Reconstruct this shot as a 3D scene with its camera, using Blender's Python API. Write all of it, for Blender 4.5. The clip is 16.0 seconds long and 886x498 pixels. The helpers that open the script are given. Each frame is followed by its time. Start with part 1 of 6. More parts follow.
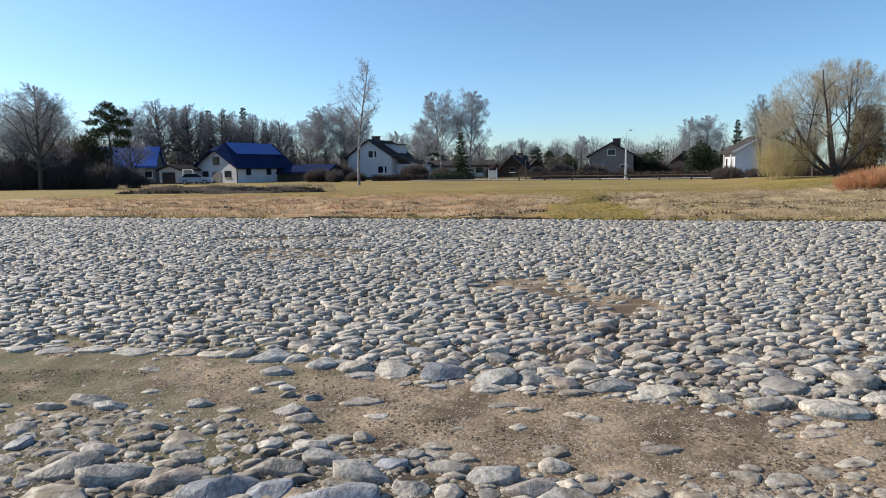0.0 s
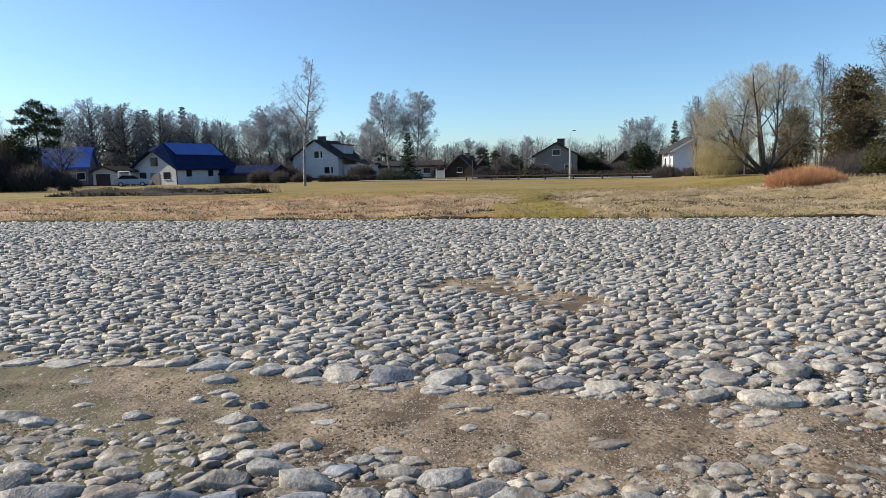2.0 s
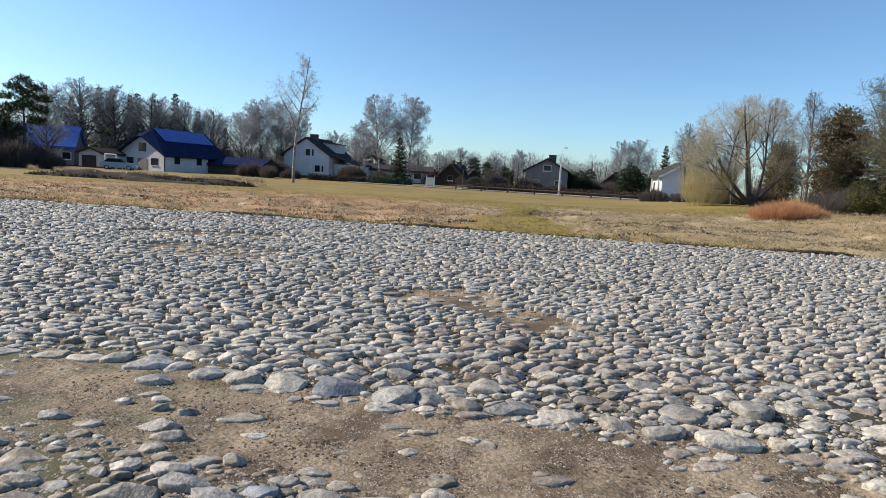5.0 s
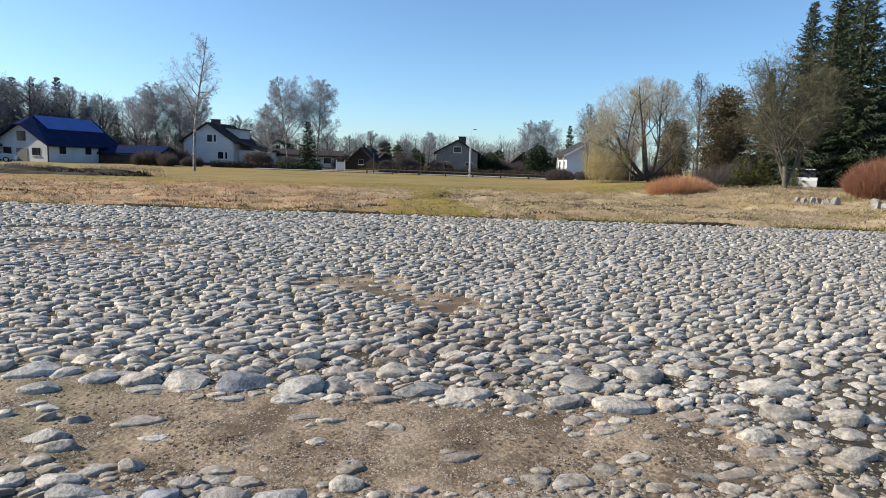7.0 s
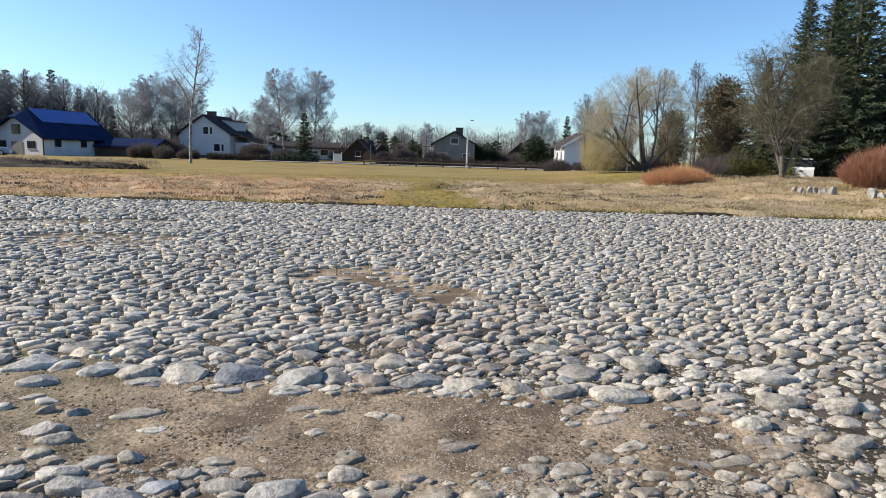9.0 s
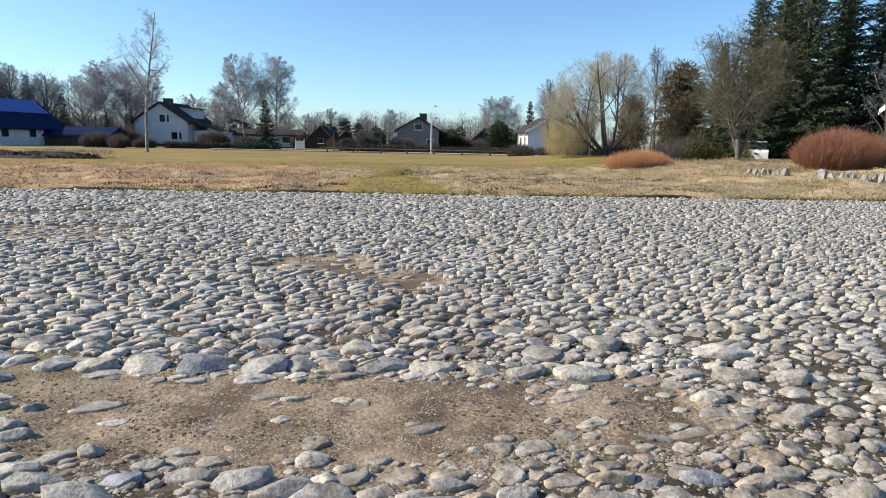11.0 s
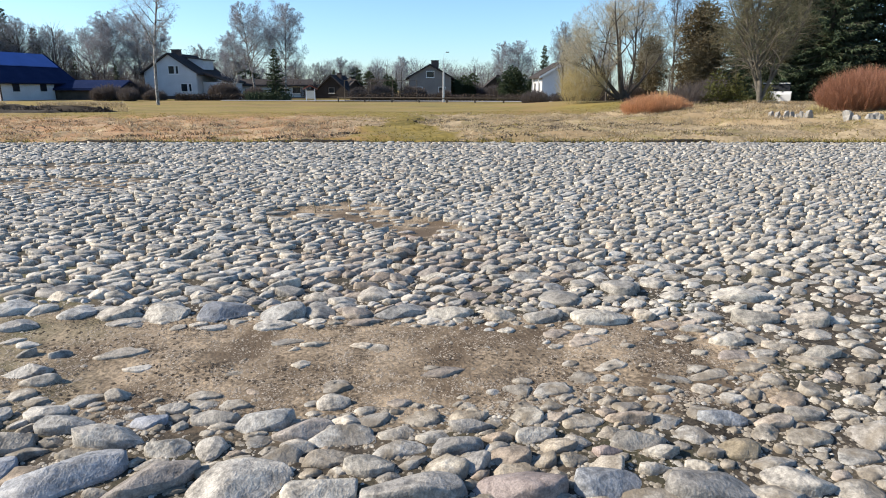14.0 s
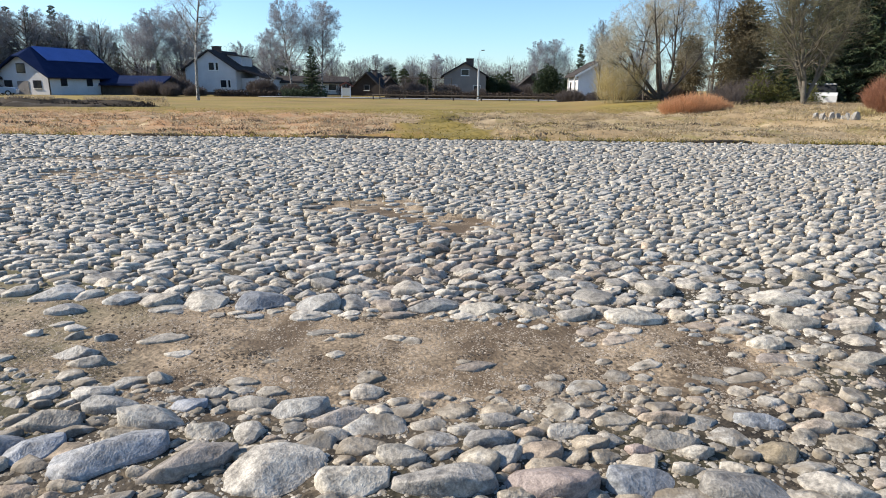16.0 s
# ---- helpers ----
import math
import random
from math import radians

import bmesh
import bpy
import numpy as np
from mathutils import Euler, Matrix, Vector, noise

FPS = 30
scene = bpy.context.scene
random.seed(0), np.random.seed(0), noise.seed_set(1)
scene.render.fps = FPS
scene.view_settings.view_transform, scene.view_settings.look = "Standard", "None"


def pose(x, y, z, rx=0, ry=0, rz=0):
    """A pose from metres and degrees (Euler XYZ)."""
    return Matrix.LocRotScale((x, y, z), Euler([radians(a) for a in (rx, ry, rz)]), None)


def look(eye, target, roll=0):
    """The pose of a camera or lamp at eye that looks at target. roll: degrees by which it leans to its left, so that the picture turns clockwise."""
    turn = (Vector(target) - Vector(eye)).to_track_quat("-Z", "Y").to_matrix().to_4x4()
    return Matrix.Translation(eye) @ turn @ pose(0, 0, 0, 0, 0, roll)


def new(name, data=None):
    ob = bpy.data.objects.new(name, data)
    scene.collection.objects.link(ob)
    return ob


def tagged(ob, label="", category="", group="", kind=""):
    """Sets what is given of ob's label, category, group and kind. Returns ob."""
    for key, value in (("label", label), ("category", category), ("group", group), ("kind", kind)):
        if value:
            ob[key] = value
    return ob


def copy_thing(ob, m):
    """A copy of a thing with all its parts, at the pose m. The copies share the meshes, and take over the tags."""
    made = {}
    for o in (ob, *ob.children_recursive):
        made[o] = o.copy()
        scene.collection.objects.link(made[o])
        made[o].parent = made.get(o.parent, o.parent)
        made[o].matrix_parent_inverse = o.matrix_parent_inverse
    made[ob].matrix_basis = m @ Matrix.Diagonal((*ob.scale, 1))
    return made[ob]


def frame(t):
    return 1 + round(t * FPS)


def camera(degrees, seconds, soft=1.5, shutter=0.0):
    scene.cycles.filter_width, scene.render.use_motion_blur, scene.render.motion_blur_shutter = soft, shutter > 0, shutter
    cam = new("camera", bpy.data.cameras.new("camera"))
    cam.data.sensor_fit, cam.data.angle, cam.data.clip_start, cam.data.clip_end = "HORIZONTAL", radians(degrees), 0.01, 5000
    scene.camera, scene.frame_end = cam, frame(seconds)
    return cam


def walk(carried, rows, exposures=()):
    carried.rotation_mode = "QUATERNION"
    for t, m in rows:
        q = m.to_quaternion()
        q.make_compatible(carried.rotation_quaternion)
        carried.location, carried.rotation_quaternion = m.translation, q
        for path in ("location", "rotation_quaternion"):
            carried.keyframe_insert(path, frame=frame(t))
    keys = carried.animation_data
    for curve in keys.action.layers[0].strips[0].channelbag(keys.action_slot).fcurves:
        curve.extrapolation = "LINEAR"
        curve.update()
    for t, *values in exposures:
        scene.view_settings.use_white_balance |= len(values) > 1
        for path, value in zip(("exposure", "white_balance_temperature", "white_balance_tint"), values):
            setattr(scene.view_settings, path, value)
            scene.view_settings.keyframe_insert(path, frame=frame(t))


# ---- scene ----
cam = camera(72.0, 16.0, 1.0)
PATH = [
    (0, (0.216, 0.147, 1.654), (0.127, 2.12, 1.34), -0.9),
    (0.5, (0.22, 0.16, 1.649), (0.183, 2.135, 1.335), -0.7),
    (1, (0.231, 0.169, 1.652), (0.237, 2.144, 1.339), -0.9),
    (1.5, (0.231, 0.187, 1.645), (0.291, 2.162, 1.333), -0.9),
    (2, (0.224, 0.187, 1.65), (0.303, 2.16, 1.334), -1.0),
    (2.5, (0.234, 0.192, 1.645), (0.323, 2.164, 1.32), -1.2),
    (3, (0.207, 0.188, 1.653), (0.116, 2.156, 1.307), 0.2),
    (3.5, (0.216, 0.245, 1.665), (0.065, 2.216, 1.359), 1.6),
    (4, (0.267, 0.305, 1.659), (0.19, 2.281, 1.361), 1.5),
    (4.5, (0.362, 0.356, 1.662), (0.352, 2.333, 1.357), 2.2),
    (5, (0.426, 0.396, 1.65), (0.55, 2.371, 1.359), 3.4),
    (5.2, (0.453, 0.413, 1.648), (0.646, 2.381, 1.344), 2.9),
    (7.3, (0.509, 0.362, 1.671), (0.912, 2.293, 1.339), 2.3),
    (7.5, (0.51, 0.368, 1.666), (0.913, 2.301, 1.345), 2.2),
    (8, (0.512, 0.372, 1.666), (0.922, 2.301, 1.334), 2.0),
    (8.5, (0.51, 0.37, 1.668), (0.918, 2.297, 1.322), 2.0),
    (10.8, (0.518, 0.317, 1.66), (0.981, 2.221, 1.259), 1.3),
    (11, (0.522, 0.342, 1.657), (1.038, 2.233, 1.258), 1.6),
    (11.5, (0.515, 0.341, 1.655), (1.11, 2.209, 1.261), 1.9),
    (12, (0.51, 0.337, 1.651), (1.039, 2.22, 1.229), 1.2),
    (12.5, (0.508, 0.34, 1.643), (1.003, 2.221, 1.181), 0.7),
    (13, (0.518, 0.371, 1.626), (0.999, 2.242, 1.106), 0.7),
    (13.5, (0.517, 0.375, 1.614), (0.987, 2.238, 1.058), 1.0),
    (14, (0.516, 0.376, 1.617), (0.981, 2.239, 1.059), 0.6),
    (14.5, (0.501, 0.335, 1.623), (0.949, 2.209, 1.089), 0.4),
    (15, (0.488, 0.347, 1.619), (0.902, 2.224, 1.066), 0.6),
    (15.5, (0.503, 0.382, 1.612), (0.9, 2.261, 1.053), 0.3),
    (16, (0.488, 0.355, 1.602), (0.854, 2.239, 1.037), 1.0),
]
# the paving climbs by 1.6 degrees away from the camera
walk(cam, [(t, pose(0, 0, 0, 1.6) @ look(eye, target, roll)) for t, eye, target, roll in PATH],
     exposures=[(0.0, 0.5), (5.0, 0.5), (8.0, 0.63), (11.5, 0.7), (13.0, 0.77), (16.0, 0.78)])

# ---- light ----
SUN_AZ, SUN_EL = -77.0, 33.0          # degrees from +y towards +x, and above the horizon
world = bpy.data.worlds.new("sky")
scene.world = world
world.use_nodes = True
wn = world.node_tree
sky = wn.nodes.new("ShaderNodeTexSky")
sky.sky_type, sky.sun_disc = "NISHITA", False
sky.sun_elevation, sky.sun_rotation = radians(SUN_EL), radians(SUN_AZ)
sky.air_density, sky.dust_density, sky.ozone_density = 1.1, 1.7, 4.2
sky.altitude = 1500
clear = wn.nodes.new("ShaderNodeMix")
clear.data_type, clear.blend_type = "RGBA", "MULTIPLY"
clear.inputs[0].default_value = 1.0
clear.inputs[7].default_value = (0.85, 0.965, 1.0, 1)
wn.links.new(sky.outputs[0], clear.inputs[6])
wn.links.new(clear.outputs[2], wn.nodes["Background"].inputs[0])
wn.nodes["Background"].inputs[1].default_value = 0.12
sun_way = Vector((math.sin(radians(SUN_AZ)) * math.cos(radians(SUN_EL)), math.cos(radians(SUN_AZ)) * math.cos(radians(SUN_EL)), math.sin(radians(SUN_EL))))
sun = new("sun", bpy.data.lights.new("sun", "SUN"))
sun.data.energy, sun.data.angle, sun.data.color = 5.0, radians(0.5), (1.0, 0.88, 0.72)
sun.matrix_world = look(sun_way * 50, (0, 0, 0))

# ---- materials ----
def material(name, dark, light, scale=6.0, fine=60.0, rough=0.85, bump=0.3, vary=0.0, metal=0.0, tint=None, depth=0.01, spread=(0.3, 0.7)):
    """Two-scale noise between two colours, with bump; vary: brightness steps from piece to piece; tint: a third colour in blotches."""
    m = bpy.data.materials.new(name)
    m.use_nodes = True
    nt = m.node_tree
    add, link = nt.nodes.new, nt.links.new
    bsdf = nt.nodes["Principled BSDF"]
    bsdf.inputs["Roughness"].default_value, bsdf.inputs["Metallic"].default_value = rough, metal
    bsdf.inputs["Specular IOR Level"].default_value = 0.3
    where = add("ShaderNodeTexCoord").outputs["Object"]
    info = add("ShaderNodeObjectInfo").outputs["Random"]
    island = add("ShaderNodeNewGeometry").outputs["Random Per Island"]
    both = add("ShaderNodeMath")
    both.operation = "ADD"
    link(info, both.inputs[0])
    link(island, both.inputs[1])
    part_of = add("ShaderNodeMath")
    part_of.operation = "FRACT"
    link(both.outputs[0], part_of.inputs[0])
    shift = add("ShaderNodeVectorMath")
    shift.operation = "ADD"
    link(where, shift.inputs[0])
    if vary:
        spread_out = add("ShaderNodeMath")
        spread_out.operation = "MULTIPLY"
        spread_out.inputs[1].default_value = 37.0
        link(part_of.outputs[0], spread_out.inputs[0])
        link(spread_out.outputs[0], shift.inputs[1])
    big, small = add("ShaderNodeTexNoise"), add("ShaderNodeTexNoise")
    for n, sc, det in ((big, scale, 4), (small, fine, 3)):
        n.inputs["Scale"].default_value, n.inputs["Detail"].default_value = sc, det
        link(shift.outputs[0], n.inputs["Vector"])
    mean = add("ShaderNodeMix")
    mean.inputs[0].default_value = 0.45
    link(big.outputs[0], mean.inputs[2])
    link(small.outputs[0], mean.inputs[3])
    ramp = add("ShaderNodeValToRGB")
    ramp.color_ramp.elements[0].position, ramp.color_ramp.elements[1].position = spread
    ramp.color_ramp.elements[0].color, ramp.color_ramp.elements[1].color = (*dark, 1), (*light, 1)
    link(mean.outputs[0], ramp.inputs[0])
    colour = ramp.outputs[0]
    if tint:
        blot = add("ShaderNodeTexNoise")
        blot.inputs["Scale"].default_value, blot.inputs["Detail"].default_value = scale * 0.35, 5
        link(shift.outputs[0], blot.inputs["Vector"])
        step = add("ShaderNodeMapRange")
        step.inputs[1].default_value, step.inputs[2].default_value = 0.48, 0.66
        link(blot.outputs[0], step.inputs[0])
        mix = add("ShaderNodeMix")
        mix.data_type = "RGBA"
        mix.inputs[7].default_value = (*tint, 1)
        link(step.outputs[0], mix.inputs[0])
        link(colour, mix.inputs[6])
        colour = mix.outputs[2]
    if vary:
        hsv = add("ShaderNodeHueSaturation")
        level = add("ShaderNodeMapRange")
        level.inputs[3].default_value, level.inputs[4].default_value = 1 - vary, 1 + vary
        link(part_of.outputs[0], level.inputs[0])
        link(level.outputs[0], hsv.inputs["Value"])
        link(colour, hsv.inputs["Color"])
        colour = hsv.outputs[0]
    link(colour, bsdf.inputs["Base Color"])
    if bump:
        b = add("ShaderNodeBump")
        b.inputs["Strength"].default_value, b.inputs["Distance"].default_value = bump, depth
        link(mean.outputs[0], b.inputs["Height"])
        link(b.outputs[0], bsdf.inputs["Normal"])
    return m


def stone_material(name, dark=(0.13, 0.12, 0.104), light=(0.47, 0.44, 0.385)):
    """Grey field stone; from stone to stone it turns paler, bluer, tan or pinkish."""
    m = material(name, dark, light, 12.0, 44.0, 0.55, 0.8, 0.26, depth=0.016, spread=(0.33, 0.60))
    nt = m.node_tree
    add, link = nt.nodes.new, nt.links.new
    bsdf = nt.nodes["Principled BSDF"]
    before = bsdf.inputs["Base Color"].links[0].from_socket
    fract = [n for n in nt.nodes if n.type == "MATH" and n.operation == "FRACT"][0]
    again = add("ShaderNodeMath")
    again.operation = "MULTIPLY"
    again.inputs[1].default_value = 7.31
    link(fract.outputs[0], again.inputs[0])
    once = add("ShaderNodeMath")
    once.operation = "FRACT"
    link(again.outputs[0], once.inputs[0])
    ramp = add("ShaderNodeValToRGB")
    ramp.color_ramp.interpolation = "CONSTANT"
    steps = ((0.0, (1, 1, 1)), (0.30, (0.93, 0.97, 1.03)), (0.50, (1.10, 1.09, 1.06)), (0.66, (1.01, 0.98, 0.94)), (0.86, (1.02, 0.96, 0.88)), (0.91, (0.82, 0.83, 0.86)), (0.985, (1.04, 0.91, 0.82)))
    while len(ramp.color_ramp.elements) < len(steps):
        ramp.color_ramp.elements.new(0.5)
    for e, (p, c) in zip(ramp.color_ramp.elements, steps):
        e.position, e.color = p, (*c, 1)
    link(once.outputs[0], ramp.inputs[0])
    mix = add("ShaderNodeMix")
    mix.data_type, mix.blend_type = "RGBA", "MULTIPLY"
    mix.inputs[0].default_value = 1.0
    link(before, mix.inputs[6])
    link(ramp.outputs[0], mix.inputs[7])
    # mineral grains: dark and pale specks
    grain, speck, both = add("ShaderNodeTexNoise"), add("ShaderNodeMapRange"), add("ShaderNodeMix")
    grain.inputs["Scale"].default_value, grain.inputs["Detail"].default_value = 130.0, 4
    speck.inputs[1].default_value, speck.inputs[2].default_value = 0.36, 0.62
    speck.inputs[3].default_value, speck.inputs[4].default_value = 0.80, 1.14
    both.data_type, both.blend_type = "RGBA", "MULTIPLY"
    both.inputs[0].default_value = 1.0
    link(add("ShaderNodeNewGeometry").outputs["Position"], grain.inputs["Vector"])
    link(grain.outputs[0], speck.inputs[0])
    link(mix.outputs[2], both.inputs[6])
    link(speck.outputs[0], both.inputs[7])
    link(both.outputs[2], bsdf.inputs["Base Color"])
    pits = add("ShaderNodeBump")
    pits.inputs["Strength"].default_value, pits.inputs["Distance"].default_value = 0.5, 0.006
    link(grain.outputs[0], pits.inputs["Height"])
    link(bsdf.inputs["Normal"].links[0].from_socket, pits.inputs["Normal"])
    link(pits.outputs[0], bsdf.inputs["Normal"])
    return m


STONE = stone_material("field_stone")
# a slightly darker field stone, for the cobbles laid singly
DARKER_STONE = stone_material("darker_field_stone", (0.112, 0.105, 0.094), (0.415, 0.39, 0.345))
BLUE_STONE = stone_material("blue_grey_field_stone", (0.10, 0.107, 0.118), (0.31, 0.325, 0.35))
PINK_STONE = stone_material("pinkish_field_stone", (0.14, 0.105, 0.09), (0.37, 0.30, 0.26))
OCHRE_STONE = stone_material("ochre_field_stone", (0.16, 0.125, 0.075), (0.37, 0.30, 0.20))
TAN_STONE = stone_material("tan_field_stone", (0.13, 0.11, 0.09), (0.36, 0.31, 0.26))
def dust_and_dim(m, colour, most):
    """Dried mud and dust trodden over stones, in blotches of their own shape; the brown also paints the stones dimmer.
    """
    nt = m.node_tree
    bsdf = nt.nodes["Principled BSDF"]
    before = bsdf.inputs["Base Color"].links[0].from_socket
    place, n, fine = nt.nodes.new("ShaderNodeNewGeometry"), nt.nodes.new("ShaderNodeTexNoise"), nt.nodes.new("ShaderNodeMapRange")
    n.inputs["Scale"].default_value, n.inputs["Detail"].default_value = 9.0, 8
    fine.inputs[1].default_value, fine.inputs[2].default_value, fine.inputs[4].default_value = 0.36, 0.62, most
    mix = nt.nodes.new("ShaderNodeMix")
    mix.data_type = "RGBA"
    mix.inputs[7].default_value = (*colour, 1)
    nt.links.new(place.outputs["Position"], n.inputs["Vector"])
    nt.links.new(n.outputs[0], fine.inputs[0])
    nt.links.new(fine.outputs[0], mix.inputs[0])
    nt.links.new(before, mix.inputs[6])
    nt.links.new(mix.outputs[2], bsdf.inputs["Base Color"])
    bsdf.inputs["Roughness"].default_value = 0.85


# mud film, and the duller light on near cobbles put into their colour
MUDDY_DIM_STONE = stone_material("muddy_dim_field_stone")
dust_and_dim(MUDDY_DIM_STONE, (0.15, 0.125, 0.092), 0.8)
def zoned(name, zone, first, second, soft=0.25):
    """Two surfaces on one sheet, parted along the zone's ragged border; each is (dark, light, tint, scale, fine)."""
    m = material(name, first[0], first[1], first[3], first[4], 0.95, 1.0, tint=first[2], depth=0.02, spread=(0.36, 0.62))
    nt = m.node_tree
    add, link = nt.nodes.new, nt.links.new
    bsdf = nt.nodes["Principled BSDF"]
    before = bsdf.inputs["Base Color"].links[0].from_socket
    where = [n for n in nt.nodes if n.type == "TEX_COORD"][0].outputs["Object"]
    noises = []
    for sc, det in ((second[3], 5), (second[4], 3), (second[3] * 0.4, 5)):
        n = add("ShaderNodeTexNoise")
        n.inputs["Scale"].default_value, n.inputs["Detail"].default_value = sc, det
        link(where, n.inputs["Vector"])
        noises.append(n.outputs[0])
    mean = add("ShaderNodeMix")
    mean.inputs[0].default_value = 0.5
    link(noises[0], mean.inputs[2])
    link(noises[1], mean.inputs[3])
    ramp = add("ShaderNodeValToRGB")
    ramp.color_ramp.elements[0].position, ramp.color_ramp.elements[1].position = 0.38, 0.61
    ramp.color_ramp.elements[0].color, ramp.color_ramp.elements[1].color = (*second[0], 1), (*second[1], 1)
    link(mean.outputs[0], ramp.inputs[0])
    blot = add("ShaderNodeMapRange")
    blot.inputs[1].default_value, blot.inputs[2].default_value = 0.47, 0.62
    link(noises[2], blot.inputs[0])
    tinted = add("ShaderNodeMix")
    tinted.data_type = "RGBA"
    tinted.inputs[7].default_value = (*second[2], 1)
    link(blot.outputs[0], tinted.inputs[0])
    link(ramp.outputs[0], tinted.inputs[6])
    att = add("ShaderNodeAttribute")
    att.attribute_name = zone
    rag = add("ShaderNodeMath")
    rag.operation = "ADD"
    link(att.outputs["Fac"], rag.inputs[0])
    link(mean.outputs[0], rag.inputs[1])
    cut = add("ShaderNodeMapRange")
    cut.inputs[1].default_value, cut.inputs[2].default_value = 0.5 - soft / 2, 0.5 + soft / 2
    link(rag.outputs[0], cut.inputs[0])
    mix = add("ShaderNodeMix")
    mix.data_type = "RGBA"
    link(cut.outputs[0], mix.inputs[0])
    link(before, mix.inputs[6])
    link(tinted.outputs[2], mix.inputs[7])
    link(mix.outputs[2], bsdf.inputs["Base Color"])
    return m


def mossy(m, colour, zone="moss"):
    """A film of silt and moss, or a tint of withered grass, over part of a surface, by one of the sheet's attributes."""
    nt = m.node_tree
    bsdf = nt.nodes["Principled BSDF"]
    before = bsdf.inputs["Base Color"].links[0].from_socket
    att, n, prod, mix = nt.nodes.new("ShaderNodeAttribute"), nt.nodes.new("ShaderNodeTexNoise"), nt.nodes.new("ShaderNodeMath"), nt.nodes.new("ShaderNodeMix")
    att.attribute_name = zone
    n.inputs["Scale"].default_value, n.inputs["Detail"].default_value = 2.2, 6
    nt.links.new([q for q in nt.nodes if q.type == "TEX_COORD"][0].outputs["Object"], n.inputs["Vector"])
    reach = nt.nodes.new("ShaderNodeMapRange")
    reach.inputs[1].default_value, reach.inputs[2].default_value = 0.38, 0.62
    nt.links.new(n.outputs[0], reach.inputs[0])
    prod.operation, mix.data_type = "MULTIPLY", "RGBA"
    nt.links.new(att.outputs["Fac"], prod.inputs[0])
    nt.links.new(reach.outputs[0], prod.inputs[1])
    nt.links.new(prod.outputs[0], mix.inputs[0])
    nt.links.new(before, mix.inputs[6])
    mix.inputs[7].default_value = (*colour, 1)
    nt.links.new(mix.outputs[2], bsdf.inputs["Base Color"])


def set_zone(ob, name, rule):
    a = ob.data.attributes.new(name, "FLOAT", "POINT")
    a.data.foreach_set("value", [rule(v.co.x, v.co.y) for v in ob.data.vertices])


# first surface: dark joint soil, blackened further to paint shade between cobbles
SAND = zoned("sand_and_shaded_joints", "sand", ((0.018, 0.015, 0.012), (0.085, 0.07, 0.052), (0.042, 0.04, 0.024), 5.0, 40.0), ((0.07, 0.052, 0.035), (0.35, 0.275, 0.19), (0.10, 0.073, 0.048), 5.0, 42.0))
mossy(SAND, (0.10, 0.096, 0.052))
PEBBLE = material("pebble_grit", (0.112, 0.088, 0.068), (0.400, 0.352, 0.288), 30.0, 120.0, 0.9, 0.3, 0.35)
MEADOW = zoned("meadow_ground", "mown", ((0.15, 0.112, 0.062), (0.46, 0.36, 0.225), (0.30, 0.215, 0.115), 0.6, 7.0), ((0.12, 0.095, 0.022), (0.26, 0.195, 0.05), (0.23, 0.155, 0.06), 0.3, 6.0))
mossy(MEADOW, (0.36, 0.20, 0.10), "rust")
mossy(MEADOW, (0.19, 0.165, 0.055), "olive")
# near-black brown, for the earth banks and the turf edge
BLACK_SOIL = material("near_black_soil", (0.012, 0.010, 0.008), (0.05, 0.038, 0.026), 1.5, 12.0, 0.95, 0.8, depth=0.05)
STRAW = material("dry_grass", (0.20, 0.15, 0.082), (0.60, 0.50, 0.345), 1.3, 9.0, 0.8, 0.0, 0.35)
RUST_STRAW = material("rusty_dry_grass", (0.17, 0.10, 0.055), (0.52, 0.37, 0.23), 1.3, 9.0, 0.8, 0.0, 0.35)
GREEN = material("green_grass", (0.165, 0.138, 0.03), (0.29, 0.235, 0.065), 0.5, 8.0, 0.8, 0.0, 0.35)


def let_light_through(m, share):
    """Thin leaves and blades: part of the light passes to the other side."""
    nt = m.node_tree
    bsdf, out = nt.nodes["Principled BSDF"], nt.nodes["Material Output"]
    thin, mix = nt.nodes.new("ShaderNodeBsdfTranslucent"), nt.nodes.new("ShaderNodeMixShader")
    nt.links.new(bsdf.inputs["Base Color"].links[0].from_socket, thin.inputs["Color"])
    mix.inputs[0].default_value = share
    nt.links.new(bsdf.outputs[0], mix.inputs[1])
    nt.links.new(thin.outputs[0], mix.inputs[2])
    nt.links.new(mix.outputs[0], out.inputs["Surface"])


let_light_through(STRAW, 0.45)
let_light_through(GREEN, 0.45)
let_light_through(RUST_STRAW, 0.45)
BARK = material("grey_bark", (0.035, 0.03, 0.026), (0.11, 0.095, 0.08), 3.0, 25.0, 0.9, 0.6)
GREY_BARK = material("lichen_grey_bark", (0.06, 0.055, 0.046), (0.17, 0.155, 0.13), 3.0, 25.0, 0.9, 0.6)
# twigs tinted pale blue-grey: distant haze painted into their colour
HAZY_TWIG = material("haze_grey_twigs", (0.14, 0.152, 0.172), (0.26, 0.277, 0.30), 1.0, 6.0, 0.85, 0.0, 0.3)
PALE_TWIG = material("pale_willow_twigs", (0.29, 0.265, 0.195), (0.48, 0.445, 0.345), 1.0, 6.0, 0.8, 0.0, 0.3)
BROWN_NEEDLE = material("brownish_pine_needles", (0.09, 0.075, 0.044), (0.18, 0.15, 0.092), 0.8, 6.0, 0.8, 0.0, 0.3)
